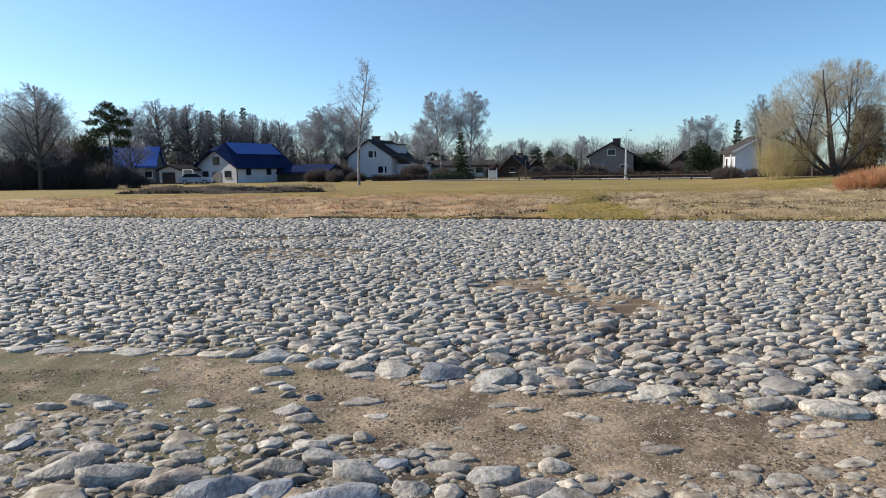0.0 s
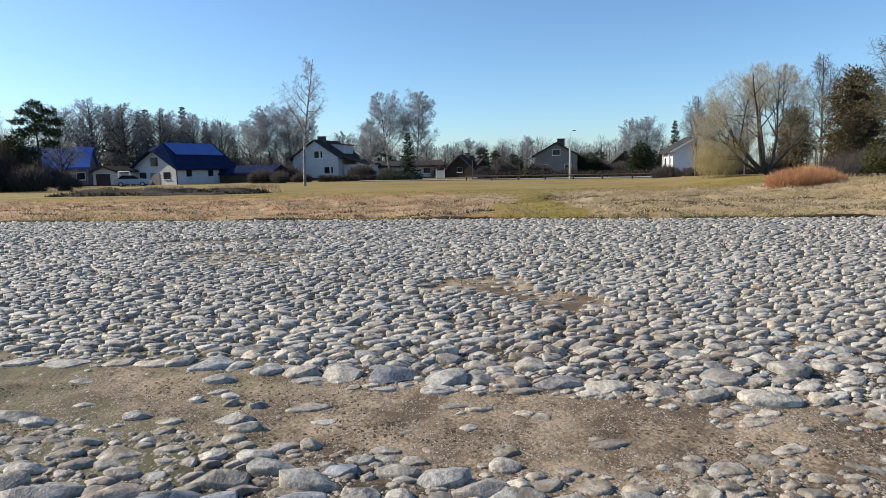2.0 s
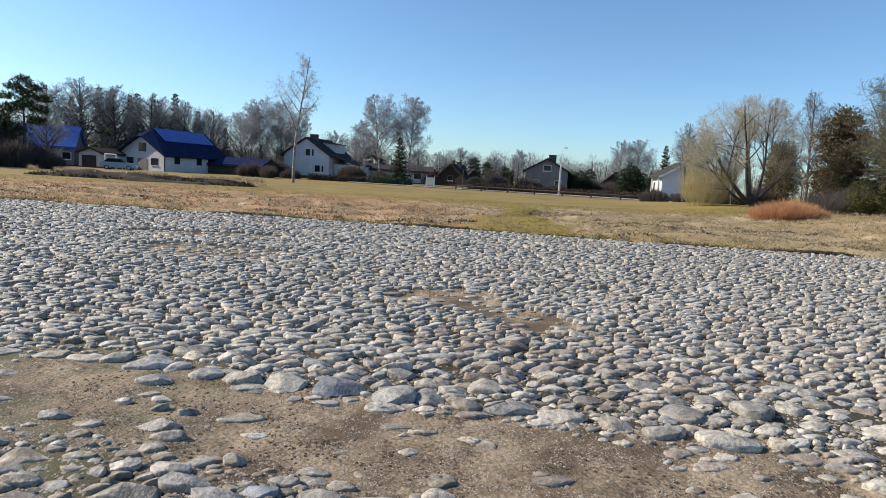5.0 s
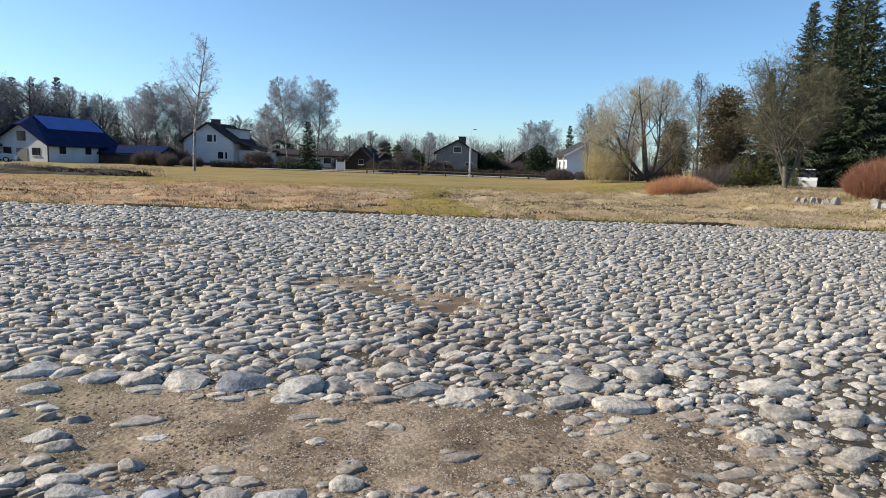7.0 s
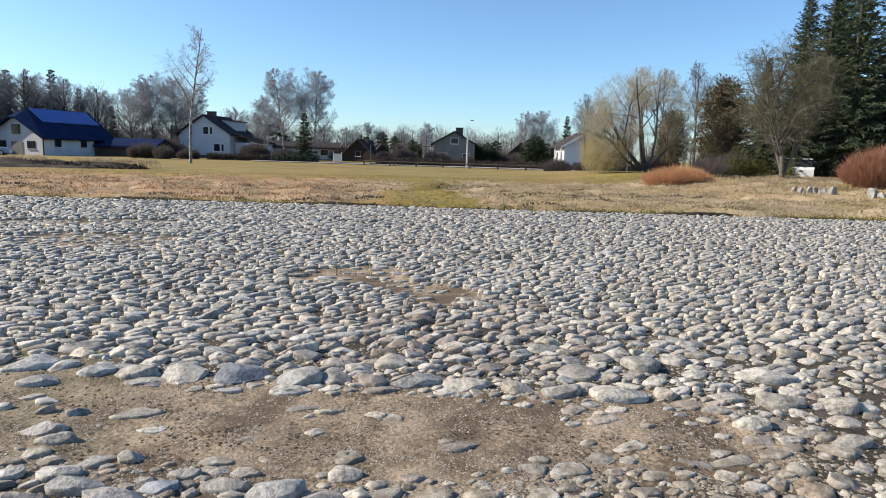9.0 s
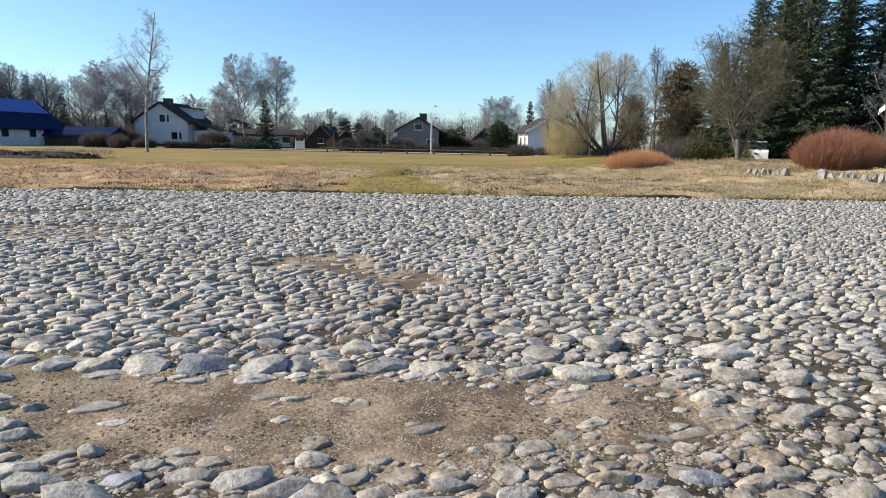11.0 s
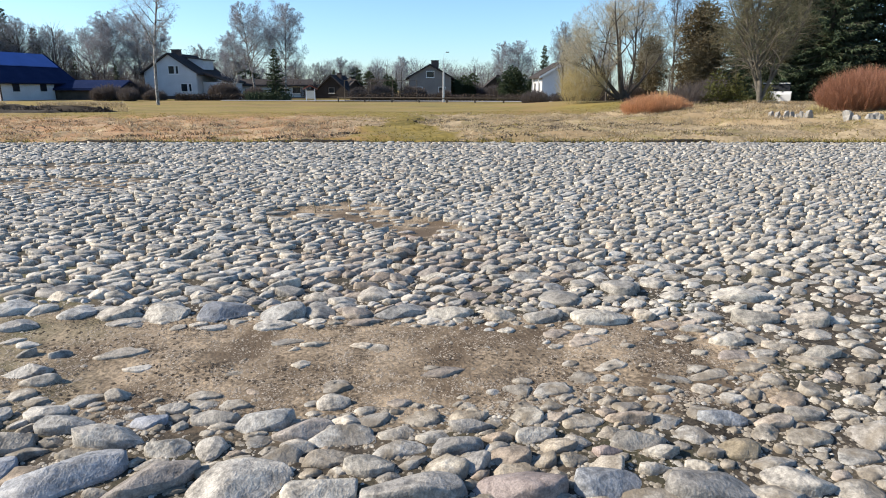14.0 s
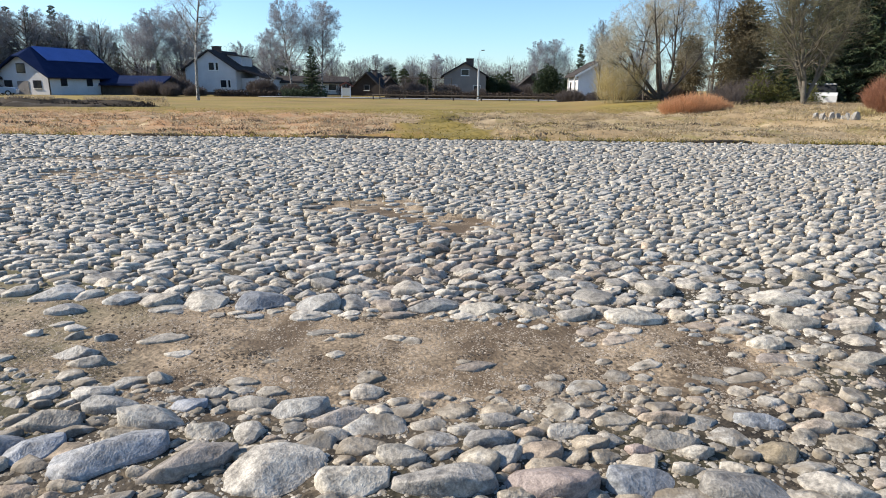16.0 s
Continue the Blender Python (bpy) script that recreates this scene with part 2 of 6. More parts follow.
BIRCH_BARK = material("birch_bark", (0.08, 0.074, 0.07), (0.44, 0.43, 0.41), 2.2, 9.0, 0.8, 0.3, spread=(0.42, 0.62))
# birch twigs carry the same painted haze
HAZY_BIRCH_TWIG = material("haze_grey_birch_twigs", (0.18, 0.188, 0.215), (0.33, 0.343, 0.38), 1.0, 6.0, 0.85, 0.0, 0.3)
WILLOW_TWIG = material("willow_twigs", (0.36, 0.30, 0.15), (0.56, 0.48, 0.26), 1.0, 6.0, 0.8, 0.0, 0.3)
DOGWOOD = material("orange_stems", (0.42, 0.215, 0.11), (0.62, 0.37, 0.21), 1.5, 6.0, 0.7, 0.0, 0.3)
RUSSET = material("russet_stems", (0.22, 0.10, 0.06), (0.40, 0.21, 0.135), 1.5, 6.0, 0.75, 0.0, 0.3)
NEEDLE = material("spruce_needles", (0.022, 0.038, 0.02), (0.06, 0.085, 0.04), 0.8, 6.0, 0.7, 0.0, 0.35)
PINE_NEEDLE = material("pine_needles", (0.03, 0.05, 0.022), (0.075, 0.10, 0.04), 0.8, 6.0, 0.7, 0.0, 0.3)
OLIVE = material("lichen_twigs", (0.085, 0.082, 0.05), (0.20, 0.185, 0.115), 0.8, 6.0, 0.85, 0.0, 0.3)
THUJA = material("thuja_leaf", (0.06, 0.066, 0.022), (0.14, 0.145, 0.05), 0.8, 6.0, 0.8, 0.0, 0.3)
# dark brush made paler: veiling haze is put into the colour
HAZY_BRUSH = material("hazy_thicket_twigs", (0.07, 0.062, 0.06), (0.155, 0.132, 0.125), 1.0, 6.0, 0.9, 0.0, 0.3)
SOIL = material("dark_soil", (0.024, 0.020, 0.016), (0.068, 0.052, 0.036), 1.5, 12.0, 0.95, 0.8, depth=0.05)
RENDER_WHITE = material("white_render", (0.46, 0.47, 0.49), (0.62, 0.63, 0.65), 0.7, 9.0, 0.85, 0.2)
CREAM = material("cream_boards", (0.55, 0.51, 0.42), (0.72, 0.67, 0.56), 0.7, 9.0, 0.8, 0.2)
GREY_WALL = material("grey_boards", (0.16, 0.15, 0.145), (0.25, 0.235, 0.225), 0.7, 9.0, 0.85, 0.2)
PALE_BLUE = material("pale_blue_boards", (0.36, 0.42, 0.46), (0.48, 0.54, 0.57), 0.7, 9.0, 0.85, 0.2)
BROWN_WALL = material("brown_boards", (0.022, 0.018, 0.017), (0.05, 0.04, 0.036), 0.7, 9.0, 0.85, 0.2)
ROOF_BLUE = material("blue_sheet_roof", (0.012, 0.02, 0.055), (0.024, 0.036, 0.085), 0.6, 6.0, 0.6, 0.15)
ROOF_BRIGHT = material("bright_blue_sheet", (0.035, 0.085, 0.30), (0.06, 0.13, 0.42), 0.6, 6.0, 0.3, 0.15)
ROOF_DARK = material("dark_roof", (0.035, 0.033, 0.035), (0.075, 0.07, 0.07), 0.8, 6.0, 0.8, 0.3)
for dull in (ROOF_BLUE, ROOF_DARK):
    dull.node_tree.nodes["Principled BSDF"].inputs["Specular IOR Level"].default_value = 0.0
    dull.node_tree.nodes["Principled BSDF"].inputs["Roughness"].default_value = 0.75
ROOF_RED = material("red_roof", (0.20, 0.06, 0.045), (0.32, 0.11, 0.08), 0.8, 6.0, 0.8, 0.3)
BRICK = material("chimney_brick", (0.06, 0.045, 0.04), (0.13, 0.10, 0.09), 3.0, 20.0, 0.9, 0.3)
TRIM = material("white_trim", (0.70, 0.69, 0.67), (0.82, 0.81, 0.79), 1.0, 12.0, 0.6, 0.1)
GLASS = material("window_glass", (0.012, 0.014, 0.017), (0.03, 0.033, 0.04), 0.5, 3.0, 0.08, 0.0)
ASPHALT = material("pale_asphalt", (0.24, 0.24, 0.24), (0.36, 0.36, 0.355), 0.8, 20.0, 0.9, 0.3)
WOOD_DARK = material("dark_weathered_wood", (0.05, 0.04, 0.033), (0.12, 0.10, 0.08), 2.0, 16.0, 0.9, 0.3)
STEEL = material("galvanised_steel", (0.40, 0.41, 0.42), (0.58, 0.59, 0.60), 2.0, 20.0, 0.45, 0.1, metal=0.6)
WALL_STONE = material("pale_boulder", (0.16, 0.155, 0.145), (0.34, 0.33, 0.31), 3.0, 22.0, 0.85, 0.8, 0.15)
CAR_WHITE = material("white_car_paint", (0.50, 0.52, 0.54), (0.60, 0.62, 0.64), 0.8, 5.0, 0.25, 0.0)
CAR_BLUE = material("pale_blue_car_paint", (0.25, 0.33, 0.45), (0.33, 0.42, 0.55), 0.8, 5.0, 0.25, 0.0)
RUBBER = material("tyre_rubber", (0.015, 0.015, 0.015), (0.03, 0.03, 0.03), 4.0, 30.0, 0.9, 0.2)


for fine_twigs, share in ((HAZY_TWIG, 0.45), (HAZY_BIRCH_TWIG, 0.45), (PALE_TWIG, 0.4), (WILLOW_TWIG, 0.4), (HAZY_BRUSH, 0.35), (OLIVE, 0.3), (DOGWOOD, 0.35), (RUSSET, 0.3), (BROWN_NEEDLE, 0.25), (THUJA, 0.3)):
    let_light_through(fine_twigs, share)

# ---- mesh helpers ----
def mesh_of(name, verts, faces, mat, smooth=False):
    me = bpy.data.meshes.new(name)
    me.from_pydata([tuple(v) for v in verts], [], faces)
    me.materials.append(mat)
    if smooth:
        me.polygons.foreach_set("use_smooth", [True] * len(me.polygons))
    me.update()
    return me


def tri_mesh(name, verts, loops, mat, smooth=False):
    """A mesh of triangles alone from numpy arrays."""
    me = bpy.data.meshes.new(name)
    me.vertices.add(len(verts))
    me.vertices.foreach_set("co", np.asarray(verts, dtype=np.float32).ravel())
    loops = np.asarray(loops, dtype=np.int32)
    n = len(loops)
    me.loops.add(n * 3)
    me.loops.foreach_set("vertex_index", loops.ravel())
    me.polygons.add(n)
    me.polygons.foreach_set("loop_start", np.arange(0, n * 3, 3, dtype=np.int32))
    if smooth:
        me.polygons.foreach_set("use_smooth", np.ones(n, dtype=bool))
    me.materials.append(mat)
    me.update(calc_edges=True)
    return me


def under(ob, parent):
    ob.parent = parent
    return ob


def part(name, bm, mat, parent, label="", bevel=0.0):
    if bevel:
        bmesh.ops.bevel(bm, geom=bm.edges[:], offset=bevel, segments=1, affect="EDGES")
    me = bpy.data.meshes.new(name)
    bm.to_mesh(me)
    bm.free()
    me.materials.append(mat)
    ob = under(new(name, me), parent)
    return tagged(ob, label) if label else ob


def box_bm(*boxes):
    """Boxes given as (x0, y0, z0, x1, y1, z1), in one bmesh."""
    bm = bmesh.new()
    for x0, y0, z0, x1, y1, z1 in boxes:
        made = bmesh.ops.create_cube(bm, size=1.0)["verts"]
        for v in made:
            v.co = Vector(((x0 + x1) / 2 + v.co.x * (x1 - x0), (y0 + y1) / 2 + v.co.y * (y1 - y0), (z0 + z1) / 2 + v.co.z * (z1 - z0)))
    return bm


def prism_bm(outline, y0, y1):
    """The outline (x, z) drawn out from y0 to y1."""
    bm = bmesh.new()
    a = [bm.verts.new((x, y0, z)) for x, z in outline]
    b = [bm.verts.new((x, y1, z)) for x, z in outline]
    bm.faces.new(a)
    bm.faces.new(b[::-1])
    for i in range(len(a)):
        j = (i + 1) % len(a)
        bm.faces.new((a[j], a[i], b[i], b[j]))
    bmesh.ops.recalc_face_normals(bm, faces=bm.faces[:])
    return bm


def tube_bm(points, radii, sides=8):
    bm = bmesh.new()
    rings = []
    for i, p in enumerate(points):
        p = Vector(p)
        d = (Vector(points[min(i + 1, len(points) - 1)]) - Vector(points[max(i - 1, 0)])).normalized()
        u = d.orthogonal().normalized()
        w = d.cross(u)
        rings.append([bm.verts.new(p + (u * math.cos(6.2832 * k / sides) + w * math.sin(6.2832 * k / sides)) * radii[i]) for k in range(sides)])
    for r0, r1 in zip(rings, rings[1:]):
        for k in range(sides):
            bm.faces.new((r0[k], r0[(k + 1) % sides], r1[(k + 1) % sides], r1[k]))
    bm.faces.new(rings[0][::-1])
    bm.faces.new(rings[-1])
    return bm


def smooth_step(a, b, v):
    u = min(1.0, max(0.0, (v - a) / (b - a)))
    return u * u * (3 - 2 * u)


def edge_y(x):
    """Where the paving ends and the meadow begins."""
    return 15.2 - (0.135 if x < 0 else 0.155) * x


def ground_z(x, y):
    e = edge_y(max(-30.0, min(30.0, x)))
    slope = 0.028 * min(y, e)
    far = 0.43 - 0.35 * smooth_step(28, 78, y) + 0.5 * smooth_step(14, 21, x) * smooth_step(11, 17, y) * (1 - smooth_step(40, 60, y))
    return slope if y < e - 1 else slope + (far - slope) * smooth_step(e - 1, e + 2, y)


def on_ground(x, y, turn=0.0, sink=0.0):
    return pose(x, y, ground_z(x, y) - sink, 0, 0, turn)


# ---- ground and paving ----
def spread_axis(lo, hi, step, reach):
    inner = list(np.arange(lo, hi + step / 2, step))
    grow, a, s = [], hi, step
    while a < reach:
        s *= 1.22
        a += s
        grow.append(a)
    shrink, a, s = [], lo, step
    while a > -reach:
        s *= 1.22
        a -= s
        shrink.append(a)
    return shrink[::-1] + inner + grow


def sheet(name, xs, ys, height, mat):
    verts = [(x, y, height(x, y)) for y in ys for x in xs]
    w = len(xs)
    faces = [(j * w + i, j * w + i + 1, (j + 1) * w + i + 1, (j + 1) * w + i) for j in range(len(ys) - 1) for i in range(w - 1)]
    return new(name, mesh_of(name, verts, faces, mat, True))


def meadow_height(x, y):
    e = edge_y(max(-30.0, min(30.0, x)))
    z = ground_z(x, y)
    if y < e + 0.1:
        return z - 0.12
    rough = 0.20 * noise.noise((x * 0.6, y * 0.9, 0)) + 0.10 * noise.noise((x * 1.9, y * 2.4, 3))
    return z + rough * (1 - smooth_step(24, 40, y)) + 0.02


ground = tagged(sheet("ground", spread_axis(-20, 30, 0.5, 2500), spread_axis(-4, 34, 0.4, 2500), meadow_height, MEADOW),
                "flat spring meadow of dry and greening grass", "meadow", kind="structure")


def inside(x, y, ax, ay, bx, by, wide):
    """1 on the line from a to b, falling to 0 at the distance wide."""
    dx, dy = bx - ax, by - ay
    u = max(0.0, min(1.0, ((x - ax) * dx + (y - ay) * dy) / (dx * dx + dy * dy + 1e-9)))
    return 1 - math.hypot(x - ax - u * dx, y - ay - u * dy) / wide


def bare(x, y):
    """Above 0 where sand has buried or replaced the cobbles."""
    n = 0.35 * noise.noise((x * 1.3, y * 1.3, 7)) + 0.2 * noise.noise((x * 3.5, y * 3.5, 9))
    strip = max(inside(x, y, -0.3, 3.88, 1.2, 3.55, 0.68), inside(x, y, 1.2, 3.55, 2.5, 3.35, 0.66), inside(x, y, -1.6, 4.5, -0.2, 3.95, 0.62), inside(x, y, -5.2, 4.75, -1.6, 4.4, 0.86))
    hollow = max(inside(x, y, 0.55, 7.65, 1.25, 7.75, 0.42), inside(x, y, 1.2, 7.4, 1.9, 6.6, 0.48))
    far = max(inside(x, y, -3.2, 10.3, -2.0, 10.0, 0.75), inside(x, y, -4.6, 12.0, -2.2, 12.15, 0.38), inside(x, y, 3.2, 5.0, 3.6, 5.0, 0.1))
    return max(strip, hollow, far) + n * 0.8


def bed_height(x, y):
    dip = 0.035 * smooth_step(0.0, 0.5, bare(x, y)) * (1 if y > 6 else 0.25)
    return 0.028 * y - dip + 0.012 * noise.noise((x * 2.3, y * 2.3, 1)) + 0.010 * noise.noise((x * 6, y * 6, 2)) + 0.005 * noise.noise((x * 15, y * 15, 6)) - (0.0 if y < edge_y(x) - 0.1 else 0.15) - 0.012 * smooth_step(4.6, 5.4, y) * smooth_step(0.2, -0.05, bare(x, y))


bed_x, bed_y = list(np.arange(-24, -4, 0.4)) + list(np.arange(-4, 5, 0.06)) + list(np.arange(5, 32, 0.4)), list(np.arange(-6, 1, 0.4)) + list(np.arange(1, 6, 0.06)) + list(np.arange(6, 9, 0.1)) + list(np.arange(9, 19.2, 0.2))
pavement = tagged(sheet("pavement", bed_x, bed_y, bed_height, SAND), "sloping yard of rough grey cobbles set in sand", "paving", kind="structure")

# low values give the shade-darkened joints, high values the sand
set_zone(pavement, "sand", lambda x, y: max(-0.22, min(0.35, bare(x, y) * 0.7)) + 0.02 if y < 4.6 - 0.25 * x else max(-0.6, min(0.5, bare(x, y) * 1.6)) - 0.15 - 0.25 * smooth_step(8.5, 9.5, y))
set_zone(pavement, "moss", lambda x, y: 0.95 * smooth_step(-0.4, -1.2, x) if 3.0 < y < 6 else 0.0)
rng = np.random.default_rng(11)


OWN, OWN_CELLS = [], {}


def own(x, y, half_long, half_deep, turn, high, tone):
    """A cobble of the sandy strip's border rows that is large or odd enough to be laid by itself."""
    for i in range(int((x - 0.45) // 0.3), int((x + 0.45) // 0.3) + 1):
        for j in range(int((y - 0.45) // 0.3), int((y + 0.45) // 0.3) + 1):
            OWN_CELLS.setdefault((i, j), []).append(len(OWN))
    OWN.append((x, y, half_long, half_deep, radians(turn), high, tone))


own(-0.79, 2.91, 0.131, 0.072, 35, 0.055, "b")
own(-0.47, 2.79, 0.227, 0.107, 19, 0.080, "b")
own(-0.11, 2.69, 0.188, 0.075, 18, 0.073, "t")
own(0.23, 2.58, 0.197, 0.118, 9, 0.074, "g")
own(0.55, 2.47, 0.146, 0.088, 6, 0.064, "g")
own(0.91, 2.41, 0.195, 0.083, -7, 0.074, "g")
own(1.35, 2.33, 0.192, 0.077, -12, 0.073, "p")
own(1.70, 2.27, 0.136, 0.078, -6, 0.056, "b")
own(2.07, 2.14, 0.192, 0.077, -10, 0.073, "g")
own(2.47, 2.10, 0.150, 0.060, -28, 0.065, "g")
own(-0.35, 3.07, 0.162, 0.065, -7, 0.067, "g")
own(-0.58, 3.22, 0.126, 0.050, -7, 0.053, "g")
own(-0.82, 3.13, 0.162, 0.065, -1, 0.067, "g")
own(-0.70, 3.36, 0.098, 0.055, -1, 0.046, "g")
own(-0.95, 3.40, 0.076, 0.041, 1, 0.039, "g")
own(-0.08, 2.92, 0.097, 0.068, -5, 0.045, "g")
own(0.10, 2.88, 0.066, 0.062, -15, 0.036, "g")
own(-0.21, 3.18, 0.079, 0.048, -3, 0.040, "b")
own(-0.12, 3.28, 0.078, 0.032, -9, 0.040, "g")
own(0.09, 3.13, 0.111, 0.044, -5, 0.049, "g")
own(0.33, 3.04, 0.134, 0.056, 0, 0.055, "g")
own(0.47, 2.81, 0.082, 0.037, -6, 0.041, "g")
own(0.50, 2.92, 0.138, 0.055, -2, 0.057, "t")
own(0.77, 2.62, 0.110, 0.074, -9, 0.049, "g")
own(0.65, 3.17, 0.081, 0.053, 1, 0.041, "g")
own(0.69, 2.98, 0.075, 0.036, -9, 0.039, "g")
own(1.16, 2.66, 0.113, 0.055, 2, 0.050, "g")
own(1.37, 2.54, 0.096, 0.062, -16, 0.045, "t")
own(1.19, 2.52, 0.085, 0.040, 7, 0.042, "g")
own(1.35, 2.68, 0.072, 0.029, -9, 0.038, "t")
own(1.26, 2.80, 0.101, 0.040, -9, 0.046, "g")
own(1.68, 2.78, 0.064, 0.027, -5, 0.036, "t")
own(1.54, 2.67, 0.107, 0.043, 3, 0.048, "g")
own(2.04, 2.70, 0.112, 0.045, -18, 0.049, "t")
own(2.47, 2.58, 0.113, 0.045, -22, 0.050, "b")
own(1.70, 2.57, 0.071, 0.028, -9, 0.038, "g")
own(1.97, 2.50, 0.123, 0.049, -2, 0.052, "g")
own(1.80, 2.48, 0.065, 0.026, -6, 0.036, "p")
own(2.03, 2.41, 0.081, 0.041, -5, 0.041, "g")
own(2.39, 2.35, 0.088, 0.058, -9, 0.043, "y")
own(2.69, 2.50, 0.098, 0.039, -6, 0.045, "t")
own(2.90, 2.53, 0.089, 0.043, -19, 0.043, "g")
own(1.93, 2.31, 0.074, 0.029, -6, 0.039, "g")
own(2.13, 2.28, 0.067, 0.046, -21, 0.037, "g")
own(-1.74, 5.02, 0.120, 0.061, 22, 0.052, "g")
own(-1.43, 4.87, 0.165, 0.071, 16, 0.068, "g")
own(-1.28, 4.59, 0.123, 0.073, -1, 0.052, "g")
own(-1.23, 4.86, 0.109, 0.044, 31, 0.048, "g")
own(-0.98, 4.75, 0.131, 0.079, -1, 0.055, "g")
own(-0.70, 4.68, 0.133, 0.104, -3, 0.055, "g")
own(-0.37, 4.59, 0.145, 0.105, 3, 0.064, "g")
own(0.01, 4.50, 0.176, 0.085, 10, 0.070, "b")
own(0.37, 4.41, 0.171, 0.088, -5, 0.069, "g")
own(0.64, 4.39, 0.102, 0.097, 1, 0.047, "g")
own(0.91, 4.31, 0.105, 0.091, 6, 0.047, "t")
own(1.17, 4.26, 0.165, 0.066, -6, 0.068, "g")
own(1.51, 4.16, 0.153, 0.069, -4, 0.066, "g")
own(1.85, 4.07, 0.106, 0.072, -17, 0.048, "g")
own(2.12, 3.98, 0.132, 0.068, -2, 0.055, "g")
own(2.49, 3.88, 0.195, 0.091, -8, 0.074, "g")
own(2.83, 3.87, 0.077, 0.073, -23, 0.040, "g")
own(3.53, 3.61, 0.153, 0.072, -17, 0.066, "g")
own(3.90, 3.54, 0.137, 0.092, -29, 0.056, "g")
own(2.38, 4.28, 0.138, 0.105, -33, 0.057, "g")
own(2.69, 4.54, 0.090, 0.086, -29, 0.043, "g")
own(2.96, 4.40, 0.150, 0.143, -25, 0.065, "g")
own(3.26, 4.45, 0.094, 0.089, -29, 0.044, "g")
own(3.76, 4.03, 0.220, 0.097, -11, 0.079, "g")
own(1.07, 4.63, 0.135, 0.100, 11, 0.056, "g")
own(0.44, 4.86, 0.110, 0.087, -15, 0.049, "g")
own(3.12, 3.36, 0.116, 0.054, -9, 0.051, "g")
own(0.43, 4.01, 0.115, 0.054, 2, 0.012, "g")
own(0.94, 3.76, 0.080, 0.057, 6, 0.012, "g")
own(2.50, 3.03, 0.093, 0.040, -31, 0.012, "g")
own(1.22, 3.45, 0.046, 0.036, -31, 0.012, "p")
own(0.14, 3.64, 0.054, 0.027, 23, 0.012, "b")
own(0.24, 3.39, 0.037, 0.035, 1, 0.012, "g")
own(-0.97, 3.87, 0.130, 0.052, -4, 0.054, "g")
own(-0.41, 3.48, 0.062, 0.039, 12, 0.035, "g")
own(-1.07, 4.15, 0.055, 0.033, 0, 0.034, "g")
own(-0.87, 4.08, 0.061, 0.024, 24, 0.035, "g")
own(-1.33, 4.22, 0.057, 0.023, -4, 0.034, "g")
own(-0.85, 3.72, 0.100, 0.040, 1, 0.046, "g")
own(3.35, 3.23, 0.083, 0.033, -28, 0.041, "g")
own(3.53, 3.06, 0.101, 0.041, -9, 0.046, "g")
own(-1.04, 2.89, 0.193, 0.083, 26, 0.074, "b")
own(-1.32, 2.98, 0.179, 0.073, 33, 0.071, "t")
own(-1.64, 3.02, 0.173, 0.069, 22, 0.070, "g")
own(-1.96, 3.08, 0.169, 0.068, 24, 0.069, "g")
own(-1.34, 3.21, 0.085, 0.035, 3, 0.042, "g")
own(-2.43, 3.38, 0.072, 0.062, 17, 0.038, "b")
own(-2.40, 4.02, 0.135, 0.063, 3, 0.056, "g")
own(-2.20, 3.93, 0.122, 0.049, 3, 0.052, "g")
own(-1.60, 3.97, 0.095, 0.038, 15, 0.045, "g")
own(-2.62, 3.92, 0.089, 0.036, 9, 0.043, "g")
own(-1.88, 3.29, 0.098, 0.039, 9, 0.045, "g")
own(-3.79, 5.32, 0.164, 0.066, 40, 0.068, "g")


def off_own(x, y, r):
    """Whether a stone of radius r at that place keeps clear of the stones laid singly."""
    for k in OWN_CELLS.get((int(x // 0.3), int(y // 0.3)), ()):
        ox, oy, a, b, turn, _, _ = OWN[k]
        c, s = math.cos(turn), math.sin(turn)
        u, v = ((x - ox) * c + (y - oy) * s) / (a + 0.5 * r), ((y - oy) * c - (x - ox) * s) / (b + 0.26 * r)
        if u * u + v * v < 1:
            return False
    return True


